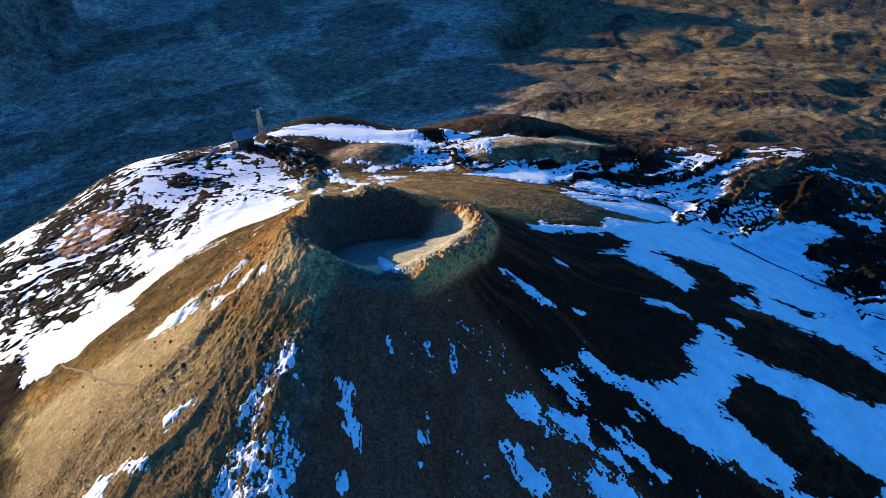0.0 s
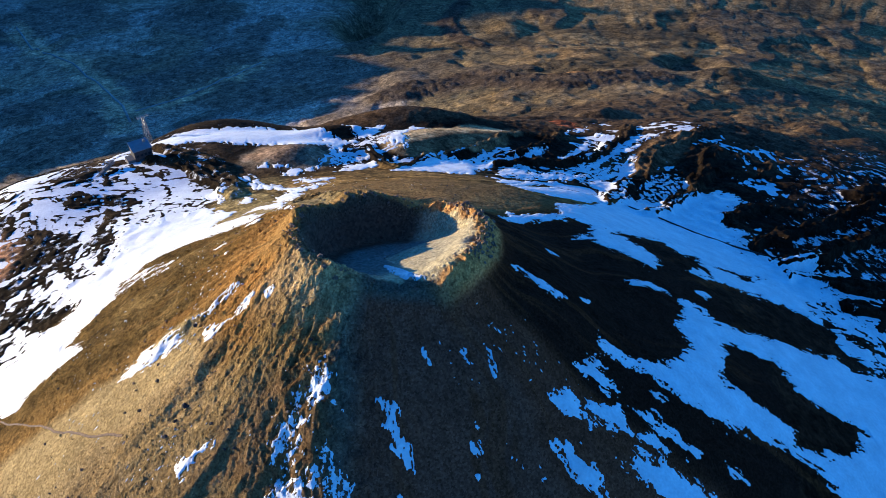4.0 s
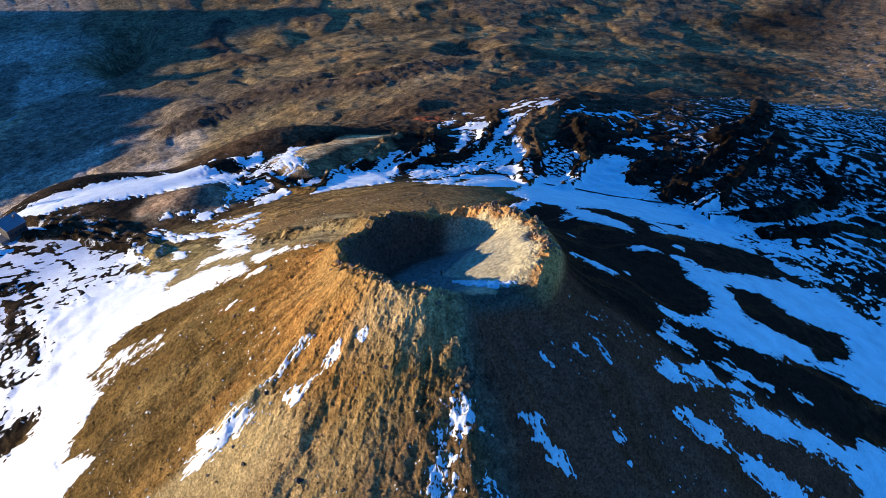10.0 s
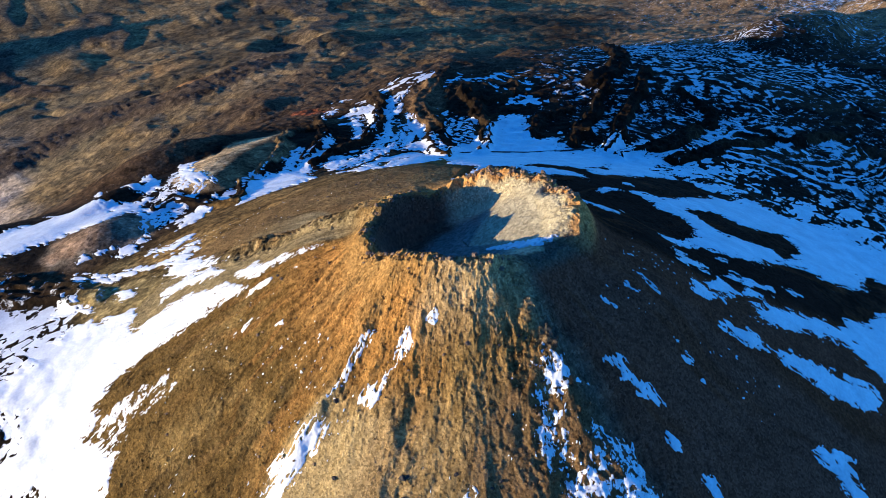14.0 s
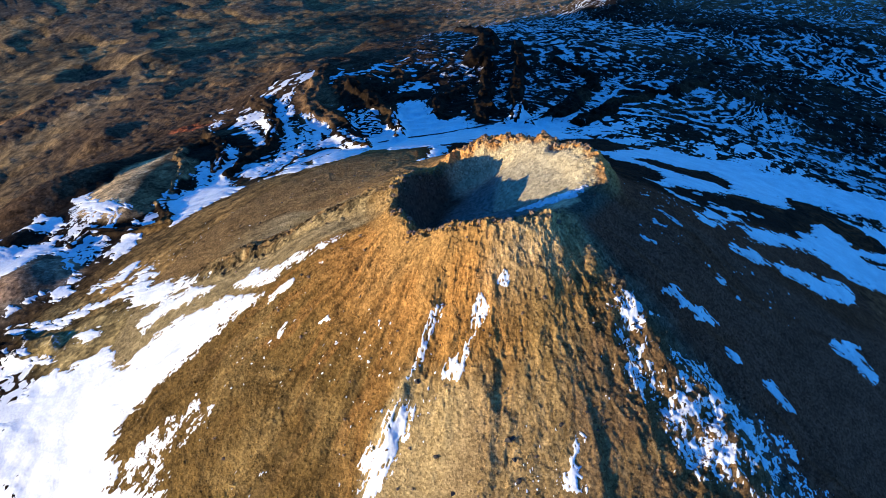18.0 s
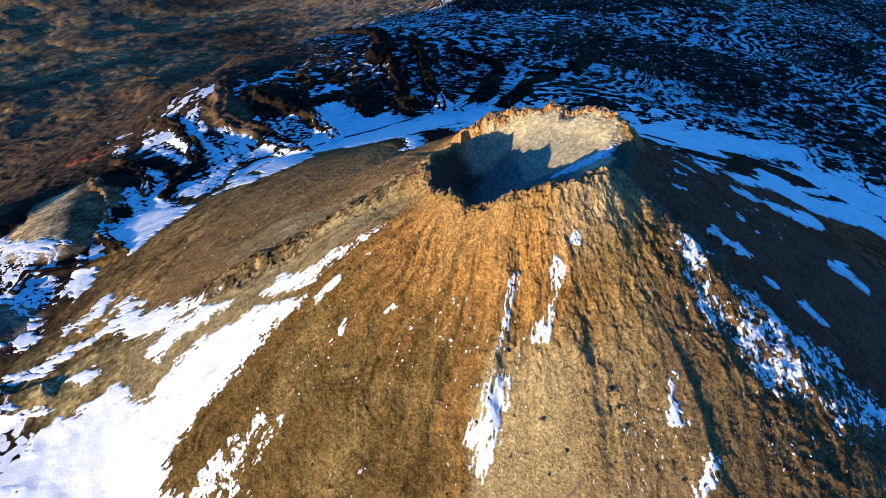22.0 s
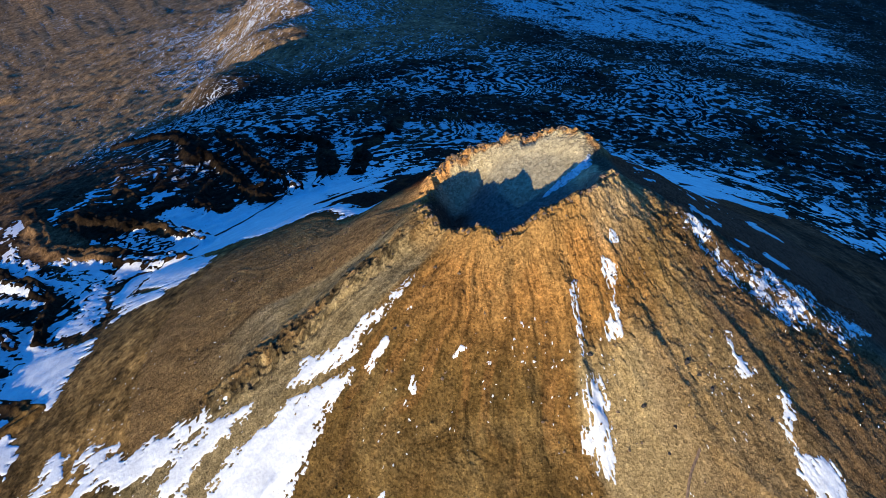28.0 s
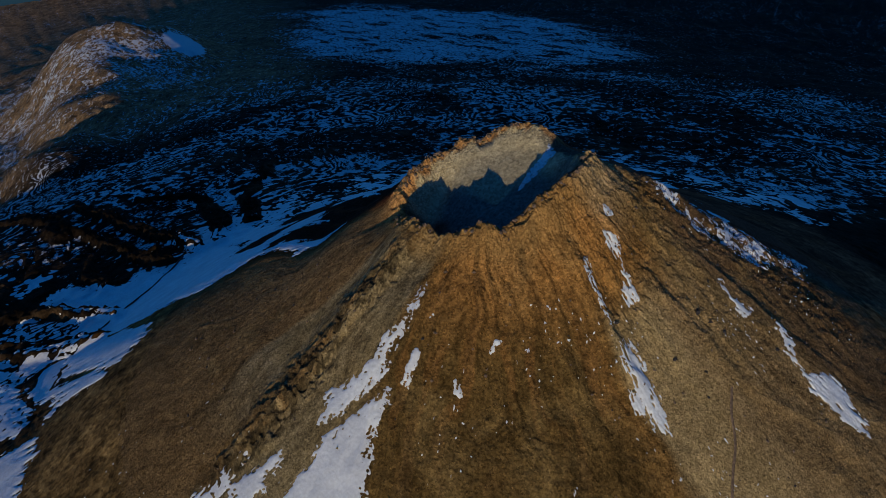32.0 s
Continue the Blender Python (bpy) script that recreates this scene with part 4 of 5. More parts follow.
CONE_SNOW.append([(-81.5, -16.1), (-76.3, -16.3), (-75.8, -19.6), (-69.3, -21), (-63, -20.2), (-57.5, -20.4), (-58.8, -22.6), (-61.6, -25.8), (-69, -23.9), (-76.7, -23.5), (-81.2, -22.6)])
CONE_SNOW.append([(-52.4, -25.2), (-48.4, -25.9), (-48.3, -28.1), (-52.4, -29.6), (-53.1, -27.7)])
CONE_SNOW.append([(-87.7, -3.3), (-81.2, -5.4), (-72.8, -4.5), (-67, -4.5), (-62.4, -7.4), (-64.7, -8.3), (-70.7, -7.1), (-76.5, -7), (-83.6, -6.3), (-88.2, -5.1)])
CONE_SNOW.append([(-78.4, -68.5), (-79.2, -71), (-86, -70.5), (-90.1, -75.6), (-92.1, -78.8), (-94.5, -77.6), (-94.8, -71.8), (-97.6, -69), (-95.1, -64.7), (-90.6, -68.3), (-85.1, -68.2)])
CONE_SNOW.append([(-96.1, -85.4), (-100.2, -88.9), (-109, -88.5), (-113.4, -84.7), (-120.4, -88.1), (-121.7, -99.1), (-128.5, -102.6), (-140.3, -102.9), (-144.7, -98.8), (-140.8, -91.1), (-136.2, -85.1), (-129.5, -83.1), (-121.6, -81.7), (-114.7, -81.2), (-105.1, -83.4)])
CONE_SNOW.append([(-74.4, 45.6), (-70.3, 40.9), (-73.2, 38.7), (-74.8, 42.1)])
CONE_SNOW.append([(-73.2, 62.5), (-74.9, 61), (-80.5, 61.7), (-78, 63)])
CONE_SNOW.append([(-49.4, 59.8), (-47.5, 55.7), (-50.1, 57.5)])
CONE_SNOW.append([(-62.7, 78.8), (-57.6, 74), (-56.6, 70.1), (-58.2, 69.2), (-61.3, 73.6), (-65.3, 78.1)])
WEST_SNOW, WEST_BARE = [], []
WEST_SNOW.append([(-127, 228), (-114, 225), (-103, 218), (-95, 203), (-80, 187), (-86, 174), (-93, 158), (-87, 158), (-75, 151), (-67, 140), (-61, 129), (-57, 113), (-59, 95), (-64, 89), (-69, 83), (-73, 88), (-77, 92), (-81, 103), (-89, 108), (-96, 118), (-103, 124), (-110, 129), (-116, 128), (-120, 132), (-127, 128), (-130, 115), (-125, 107), (-116, 103), (-111, 93), (-113, 89), (-120, 93), (-127, 91), (-135, 90), (-145, 90), (-161, 190)])
WEST_SNOW.append([(-80, 151), (-71, 147), (-65, 143), (-63, 135), (-61, 124), (-57, 116), (-58, 108), (-58, 101), (-60, 95), (-64, 93), (-70, 91), (-74, 93), (-75, 98), (-79, 103), (-83, 105), (-88, 111), (-93, 115), (-99, 117)])
WEST_SNOW.append([(-74, 93), (-72, 87), (-66, 83), (-68, 82), (-71, 83), (-76, 90)])
WEST_SNOW.append([(-171, 227), (-138, 221), (-104, 212), (-81, 185), (-94, 164), (-82, 137), (-58, 108), (-59, 85), (-71, 87), (-85, 101), (-101, 116), (-114, 124), (-122, 121), (-129, 115), (-135, 107), (-145, 93), (-151, 84), (-158, 76), (-165, 64), (-171, 58), (-177, 53), (-183, 43), (-190, 34), (-198, 43), (-200, 104), (-188, 104), (-176, 108), (-178, 119), (-191, 132), (-201, 138), (-201, 162), (-175, 156), (-168, 177), (-166, 198)])
WEST_SNOW.append([(-66, 176), (-53, 172), (-48, 166), (-45, 156), (-42, 147), (-47, 131), (-50, 132), (-52, 139), (-58, 147), (-61, 154), (-66, 159), (-70, 163), (-72, 167)])
WEST_SNOW.append([(-50, 113), (-41, 106), (-44, 95), (-45, 86), (-43, 75), (-40, 65), (-34, 52), (-39, 53), (-44, 62), (-49, 72), (-50, 81), (-56, 81), (-56, 90), (-54, 99), (-56, 104)])
WEST_SNOW.append([(-130, 96), (-122, 97), (-112, 91), (-108, 88), (-110, 81), (-122, 85), (-130, 81), (-138, 81), (-135, 90)])
WEST_SNOW.append([(-49, 204), (-37, 218), (-27, 218), (-14, 222), (-21, 209), (-38, 191), (-33, 183), (-34, 164), (-34, 142), (-40, 140), (-43, 152), (-47, 166), (-52, 180), (-52, 197)])
WEST_SNOW.append([(-71, 223), (-65, 208), (-71, 202), (-79, 206), (-77, 217)])
WEST_SNOW.append([(-75, 290), (-69, 271), (-62, 254), (-50, 240), (-45, 228), (-35, 216), (-42, 211), (-50, 220), (-59, 231), (-68, 241), (-73, 261), (-82, 282)])
WEST_SNOW.append([(-33, 259), (-25, 257), (-24, 242), (-13, 246), (-5, 243), (-15, 230), (-26, 230), (-37, 239), (-39, 250)])
WEST_SNOW.append([(-95, 265), (-89, 248), (-91, 221), (-93, 215), (-98, 233), (-108, 240), (-110, 247)])
WEST_SNOW.append([(-254, 78), (-238, 84), (-217, 83), (-208, 90), (-209, 112), (-183, 100), (-176, 119), (-177, 140), (-168, 166), (-154, 176), (-116, 178), (-96, 75), (-116, 82), (-128, 62), (-146, 47), (-163, 42), (-177, 38), (-186, 31), (-192, 27), (-202, 31), (-214, 24), (-229, 26)])
WEST_SNOW.append([(-31, 225), (-25, 221), (-33, 212), (-43, 203), (-50, 196), (-50, 185), (-47, 169), (-43, 163), (-41, 156), (-39, 147), (-36, 141), (-30, 146), (-33, 155), (-37, 166), (-35, 177), (-34, 188), (-35, 197), (-23, 201), (-27, 204), (-15, 217), (-13, 225)])
WEST_BARE.append([(-58, 68), (-65, 86), (-75, 100), (-89, 108), (-99, 116), (-110, 126), (-120, 125), (-110, 85), (-110, 78), (-130, 85), (-140, 82), (-149, 77), (-159, 70), (-165, 63), (-127, -4), (-94, 8)])
NORTH_SNOW, NORTH_BARE = [], []
NORTH_SNOW.append([(119, 294), (114, 275), (103, 274), (97, 281), (88, 285)])
NORTH_SNOW.append([(72, 280), (52, 255), (77, 272), (74, 255), (95, 251), (72, 248), (51, 253), (46, 254), (44, 254), (58, 277)])
NORTH_SNOW.append([(172, 255), (185, 243), (160, 234), (144, 219), (112, 196), (108, 203), (120, 228), (149, 240)])
NORTH_SNOW.append([(174, 229), (176, 212), (187, 197), (145, 167), (120, 172), (118, 187), (141, 210)])
NORTH_SNOW.append([(165, 350), (166, 343), (147, 326), (128, 310), (123, 300), (132, 296), (110, 271), (95, 247), (75, 247), (69, 249), (44, 254), (39, 255), (48, 263), (65, 290), (77, 312), (95, 322), (109, 327), (129, 341), (113, 325), (93, 308), (102, 307), (104, 298), (127, 322)])
NORTH_SNOW.append([(139, 286), (162, 292), (168, 288), (157, 273), (175, 276), (199, 282), (211, 280), (196, 267), (177, 264), (163, 266), (136, 250), (125, 251), (128, 269)])
NORTH_SNOW.append([(302, 373), (331, 377), (324, 369), (292, 355), (266, 333), (249, 312), (236, 293), (210, 277), (188, 273), (188, 283), (222, 305), (260, 333), (276, 354)])
NORTH_SNOW.append([(285, 330), (277, 315), (265, 300), (261, 278), (247, 274), (251, 293), (260, 306)])
NORTH_SNOW.append([(152, 247), (187, 257), (179, 245), (147, 229), (116, 197), (120, 228), (122, 220)])
NORTH_SNOW.append([(168, 228), (199, 231), (207, 215), (210, 204), (178, 189), (134, 179), (117, 184), (130, 200)])
NORTH_SNOW.append([(229, 276), (234, 254), (230, 233), (215, 239), (199, 252), (201, 264)])
NORTH_SNOW.append([(265, 389), (254, 363), (228, 332), (205, 313), (201, 318), (226, 345), (247, 371)])
NORTH_SNOW.append([(281, 416), (288, 403), (291, 385), (272, 358), (260, 354), (261, 374), (270, 395)])
NORTH_SNOW.append([(205, 358), (191, 329), (159, 303), (143, 301), (144, 307), (167, 319), (182, 339)])
NORTH_SNOW.append([(281, 446), (282, 433), (269, 418), (253, 417), (241, 418)])
NORTH_SNOW.append([(55, 378), (84, 423), (93, 416), (68, 370), (67, 344), (65, 321), (58, 318), (51, 334), (45, 342)])
NORTH_SNOW.append([(45, 254), (52, 270), (66, 276), (78, 302), (95, 315), (101, 305), (118, 302), (146, 318), (171, 337), (165, 319), (143, 300), (119, 273), (100, 240), (83, 244), (75, 247), (55, 252)])
NORTH_SNOW.append([(-36, 448), (-18, 387), (-2, 375), (14, 365), (25, 357), (14, 349), (-6, 347), (-23, 375)])
NORTH_SNOW.append([(5, 452), (17, 447), (31, 390), (49, 432), (61, 434), (45, 390), (36, 370), (27, 350), (20, 377)])
NORTH_SNOW.append([(116, 194), (138, 227), (144, 221), (120, 179)])
NORTH_SNOW.append([(139, 188), (165, 231), (180, 226), (190, 202), (182, 183), (163, 181), (146, 180)])
NORTH_SNOW.append([(113, 239), (124, 237), (130, 230), (119, 229)])
NORTH_SNOW.append([(131, 275), (145, 284), (156, 277), (178, 275), (199, 277), (226, 284), (248, 304), (270, 330), (265, 307), (240, 278), (210, 263), (184, 258), (163, 253), (143, 247)])
NORTH_SNOW.append([(210, 263), (211, 241), (226, 234), (250, 271), (254, 262), (229, 224), (213, 211), (205, 222)])
NORTH_SNOW.append([(247, 276), (267, 307), (281, 331), (278, 316), (266, 287), (252, 274)])
NORTH_SNOW.append([(273, 339), (293, 358), (306, 358), (291, 345), (276, 334)])
NORTH_SNOW.append([(221, 319), (245, 348), (267, 365), (281, 372), (266, 351), (238, 324)])
NORTH_SNOW.append([(268, 374), (276, 394), (287, 398), (287, 381), (274, 361)])
NORTH_SNOW.append([(-151, 444), (-123, 430), (-94, 419), (-54, 426), (-30, 411), (-11, 376), (10, 358), (2, 341), (-32, 332), (-58, 353), (-89, 363), (-119, 376), (-146, 373), (-167, 435), (-178, 444), (-193, 437), (-200, 343)])
NORTH_SNOW.append([(8, 291), (22, 291), (46, 304), (54, 310), (33, 290), (26, 272), (9, 268), (-4, 269)])
NORTH_SNOW.append([(-1, 380), (10, 366), (5, 332), (-9, 302), (-24, 278), (-38, 270), (-48, 274), (-47, 287), (-32, 287), (-21, 294), (-7, 320), (1, 355), (-8, 373)])
NORTH_SNOW.append([(-60, 307), (-51, 302), (-43, 295), (-51, 293), (-61, 296), (-67, 299)])
NORTH_SNOW.append([(-172, 432), (-140, 440), (-100, 436), (-66, 441), (-31, 425), (6, 374), (10, 355), (-30, 369), (-68, 384), (-121, 393), (-156, 398), (-175, 420)])
RIB_SNOW, RIB_BARE = [], []
RIB_SNOW.append([(-29.4, -62.3), (-30.5, -69.4), (-27.7, -75.9), (-27.3, -80.7), (-35.9, -82.7), (-37.6, -92.7), (-30.1, -103.7), (-31.9, -113.8), (-30.2, -128.1), (-27.5, -140.3), (-35.3, -143.7), (-34.3, -151), (-33.6, -161), (-34.2, -172.8), (-41.3, -173.2), (-68.8, -136.8), (-63.1, -133.3), (-65.9, -122.6), (-65.6, -113.5), (-66.8, -98.3), (-55.5, -99.9), (-57.6, -86.9), (-56.3, -79.8), (-52.2, -74), (-45.7, -69.6), (-40.3, -72.4), (-38.8, -65.1)])
RIB_SNOW.append([(-57.6, -72.4), (-47.4, -68.8), (-39.7, -70.3), (-27.9, -71.7), (-27, -78.3), (-34.9, -81.1), (-42.1, -84.3), (-44.4, -92.4), (-46.6, -100.8), (-41.9, -110.6), (-58.4, -106.4), (-63.7, -97.5), (-56.9, -89.8), (-58.5, -79.9)])
BLOCKS_SNOW, BLOCKS_BARE = [], []
BLOCKS_SNOW.append([(291, 282), (305, 276), (302, 257), (274, 229), (258, 211), (242, 202), (240, 217), (244, 237), (265, 263)])
BLOCKS_SNOW.append([(-11, 303), (9, 341), (36, 364), (65, 409), (83, 421), (68, 369), (60, 332), (34, 313), (14, 301), (-5, 282)])
CRATER_SNOW, CRATER_BARE = [], []
CRATER_SNOW.append([(-2.1, -10.8), (4.4, -19.5), (8.1, -32.8), (12.5, -36.6), (9.5, -37.5), (3.3, -35.1), (0.2, -23.1)])
WEST_BARE.append([(-118, 120), (-112, 119), (-109, 104), (-106, 86), (-111, 81), (-120, 86), (-127, 88), (-137, 86), (-143, 85), (-145, 114), (-137, 116), (-131, 126), (-125, 130), (-119, 130), (-120, 123)])
FRAYED_SNOW = [[(-113, 101), (-108, 87), (-111, 85), (-118, 89), (-127, 90), (-135, 89), (-143, 88), (-144, 114), (-136, 115), (-127, 111), (-121, 105)]]
CRUST = "broken crust of snow between stones"
snow_cover(EAST_SNOW, EAST_BARE, 0.75)
snow_cover(CONE_SNOW, CONE_BARE, 0.5)
snow_cover(WEST_SNOW, WEST_BARE, 0.75)
snow_cover(NORTH_SNOW, NORTH_BARE, 1.1)
snow_cover(RIB_SNOW, RIB_BARE, 0.5, CRUST, 1.0)
snow_cover(FRAYED_SNOW, [], 0.5, CRUST, 0.5)
snow_cover(BLOCKS_SNOW, BLOCKS_BARE, 1.0, CRUST, 0.6)
snow_cover(CRATER_SNOW, CRATER_BARE, 0.4)

# flecks of snow round the patches, too small to tell apart
flecks = None
for x, y, z, cells in crumbs:
    if cells.sum():
        part = sheet("snow_fleck", x, y, z, flecks, SNOW, None, False, cells)
        if flecks is None:
            flecks = tagged(part, "small flecks of snow between stones", "snow", kind="stuff")
            flecks.name = "snow_flecks"
        else:
            tagged(part, kind="stuff")

# snow caught between the blocks of the lava fields
turn = np.degrees(T)
share = np.zeros(R.shape)
share = np.maximum(share, (0.6 - 0.42 * smooth(340, 460, R) - 0.16 * smooth(460, 600, R)) * smooth(38, 24, turn) * smooth(-85, -70, turn) * smooth(270, 300, R))
share = np.maximum(share, 0.47 * sector(turn, 112, 165, 6) * smooth(215, 240, R) * smooth(520, 440, R))
share = np.maximum(share, 0.14 * sector(turn, 40, 76, 5) * smooth(262, 300, R) * smooth(430, 370, R))
share = np.maximum(share, 0.13 * sector(turn, 20, 58, 6) * smooth(300, 340, R) * smooth(640, 520, R))
share = share * (0.55 + 0.75 * smooth(-0.6, 0.6, fractal(GX / 70, GY / 70, 3, 111))) * (1 - 0.75 * smooth(-34, -46, turn) * smooth(600, 1000, R))
share = np.maximum(share, 0.5 * smooth(1, 0.6, np.hypot((GX - 45) / 55, (GY - 320) / 48)))
share = share * (1 - 0.55 * smooth(-4, 8, turn) * smooth(520, 700, R)) * smooth(0.95, 1.2, np.hypot(*wedge(GX, GY)))
loose = rubble / swell(R, turn)
steps = np.linspace(0, 1, 41)
level = swell(R, turn) * np.interp(share, steps, np.quantile(loose[(R > 330) & (R < 1500)], steps))
over = level - rubble
cells = np.stack([np.roll(over, -1, 1), over]).max(0)
cells = (np.maximum(cells[1:], cells[:-1]) > -0.1) & (share[1:] > 0.12)
tagged(sheet("lava_field_snow", GX, GY, LAND + np.maximum(level, rubble - 1.5), None, SNOW, None, True, cells), "thin snow lying between dark lava blocks", "snow", kind="stuff")


# ---- footpath worn across the snow plain ----
def footpath(path, half, mat, label, lift):
    line = np.array([tuple(Vector(path[i]).lerp(Vector(path[i + 1]), k / 16)) for i in range(len(path) - 1) for k in range(16)])
    line = line + 0.8 * np.stack([fractal(line[:, 0] / 12, line[:, 1] / 12, 2, 131), fractal(line[:, 0] / 12, line[:, 1] / 12 + 5, 2, 133)], 1)
    side = np.gradient(line, axis=0)
    side = np.stack([-side[:, 1], side[:, 0]], 1) / (np.hypot(side[:, 0], side[:, 1])[:, None] + 1e-6)
    across = np.linspace(-1, 1, 5)
    x, y = line[:, :1] + side[:, :1] * across * half, line[:, 1:] + side[:, 1:] * across * half
    b, f = relief(x, y)
    z = land(x, y) + b + lift * np.array([0.3, 1, 1, 1, 0.3])
    return tagged(sheet("footpath", x, y, z, None, mat), label, "footpath", kind="structure")


footpath([(-201, 29), (-177, 6), (-156, -13), (-135, -32), (-119, -43)], 0.55, ROCK, "faint trodden path across the ash slope", 0.5)
footpath([(214, 208), (233, 190), (255, 167), (284, 143), (305, 131)], 0.9, LAVA, "dark trodden footpath across the snow", 1.3)
GRAVEL = plain_material("pale_gravel", (0.30, 0.27, 0.23), 0.95, 0.05, 0.2, 0.35)
footpath([(-1188, 3425), (-1043, 3056), (-853, 2836), (-678, 2446), (-568, 2181), (-517, 1980)], 4, GRAVEL, "pale gravel track far below on the plain", 5)
footpath([(-520, 2102), (-379, 2206), (-217, 2351), (-120, 2509)], 4, GRAVEL, "pale gravel track far below on the plain", 5)


# ---- loose things: helpers ----
def height_at(x, y):
    x, y = np.array([x], float), np.array([y], float)
    b, f = relief(x, y)
    return float(land(x, y)[0] + b[0] + f[0])


def part(name, bm, mat, parent, label=""):
    mesh = bpy.data.meshes.new(name)
    bm.to_mesh(mesh)
    bm.free()
    mesh.materials.append(mat)
    ob = new(name, mesh)
    ob.parent = parent
    return tagged(ob, label)


def box(bm, x, y, z, sx, sy, sz, slope=0.0):
    """A block on its base at z; slope lifts its top at +y."""
    made = bmesh.ops.create_cube(bm, size=1.0)["verts"]
    for v in made:
        top = v.co.z > 0
        v.co = Vector((x + v.co.x * sx, y + v.co.y * sy, z + (v.co.z + 0.5) * sz + (slope * (v.co.y + 0.5) if top else 0)))
    return made


def beam(bm, a, b, thick):
    a, b = Vector(a), Vector(b)
    m = Matrix.Translation((a + b) / 2) @ (b - a).to_track_quat("Z", "Y").to_matrix().to_4x4() @ Matrix.Diagonal((thick, thick, (b - a).length, 1))
    bmesh.ops.create_cube(bm, size=1.0, matrix=m)


# ---- the cable-car station and its pylon on the shoulder below the cone ----
CONCRETE = plain_material("weathered_concrete", (0.15, 0.135, 0.12), 0.85, 0.6, 0.03, 0.15)
CLADDING = plain_material("dark_stone_cladding", (0.055, 0.045, 0.038), 0.9, 0.7, 0.08, 0.3)
ROOFING = plain_material("grey_metal_roofing", (0.22, 0.22, 0.23), 0.5, 0.3, 0.01, 0.12, 0.3)
STEEL = plain_material("galvanised_steel", (0.2, 0.2, 0.205), 0.45, 0.8, 0.01, 0.12, 0.6)
GLASS = plain_material("dark_window_glass", (0.02, 0.025, 0.03), 0.1, 0.2, 0.0, 0.1)

station = tagged(new("cable_car_station"), "dark stone mountain station with a sloping roof beside snow", "building")
station.matrix_world = pose(-163, 345, height_at(-163, 345) - 2.0, 0, 0, 24)
bm = bmesh.new()
box(bm, 0, 0, 0, 15, 12, 13, 3.0)
bmesh.ops.bevel(bm, geom=bm.edges[:], offset=0.15, segments=1, affect="EDGES")
part("hall", bm, CLADDING, station, "dark stone walls")
bm = bmesh.new()
for v in box(bm, 0, 0, 13.02, 16.4, 13.4, 0.6, 3.2):
    v.co.z += 3.2 * (v.co.y / 13.4 + 0.5) if v.co.z < 13.3 else 0
part("roof", bm, ROOFING, station, "grey sheet-metal roof")
bm = bmesh.new()
box(bm, -10.5, 0.5, 0, 6, 9, 5.5, 0.4)
part("annex", bm, CONCRETE, station, "low concrete annex")
bm = bmesh.new()
box(bm, 0, -7.6, 0, 9, 3.4, 4.6)
part("porch", bm, CONCRETE, station, "concrete porch")
for i, x in enumerate((-5, -1.7, 1.7, 5)):
    bm = bmesh.new()
    box(bm, x, -6.03, 7.5, 2.2, 0.16, 2.0)
    part("window", bm, GLASS, station)
bm = bmesh.new()
box(bm, 4.6, 2.4, 14.6, 1.6, 1.6, 3.2)
part("chimney", bm, CONCRETE, station)

ramp = tagged(new("retaining_wall"), "low grey retaining wall stepping down from the station", "wall")
ramp.matrix_world = pose(-196, 318, height_at(-196, 318) - 1.2, 0, 0, 62)
for i in range(4):
    bm = bmesh.new()
    box(bm, i * 6.2, 0, i * 0.9, 6.0, 2.6, 3.2)
    bmesh.ops.bevel(bm, geom=bm.edges[:], offset=0.12, segments=1, affect="EDGES")
    part("wall_section", bm, CONCRETE, ramp)


def pylon(x, y, tall):
    top = tagged(new("cable_car_pylon"), "tall pale lattice steel pylon on the shoulder", "pylon")
    top.matrix_world = pose(x, y, height_at(x, y) - 0.5, 0, 0, 30)
    corner = [(-1, -1), (1, -1), (1, 1), (-1, 1)]
    width = lambda z: 3.0 - 1.9 * z / tall
    for cx, cy in corner:
        bm = bmesh.new()
        beam(bm, (cx * 3.0, cy * 3.0, 0), (cx * 1.1, cy * 1.1, tall), 0.28)
        part("leg", bm, STEEL, top)
    levels = [tall * k / 8 for k in range(9)]
    for k in range(8):
        bm = bmesh.new()
        for i in range(4):
            (ax, ay), (bx, by) = corner[i], corner[(i + 1) % 4]
            lo, hi = width(levels[k]), width(levels[k + 1])
            beam(bm, (ax * lo, ay * lo, levels[k]), (bx * hi, by * hi, levels[k + 1]), 0.15)
            beam(bm, (bx * lo, by * lo, levels[k]), (ax * hi, ay * hi, levels[k + 1]), 0.15)
            beam(bm, (ax * hi, ay * hi, levels[k + 1]), (bx * hi, by * hi, levels[k + 1]), 0.14)
        part("brace", bm, STEEL, top)
    bm = bmesh.new()
    beam(bm, (-5.5, 0, tall), (5.5, 0, tall), 0.45)
    beam(bm, (-5.5, 0, tall + 1.6), (5.5, 0, tall + 1.6), 0.22)
    part("crossarm", bm, STEEL, top)
    for cx in (-5, 5):
        bm = bmesh.new()
        beam(bm, (cx, -2.6, tall + 0.6), (cx, 2.6, tall + 0.6), 0.6)
        part("saddle", bm, STEEL, top)
    return top


pylon(-176, 452, 30)

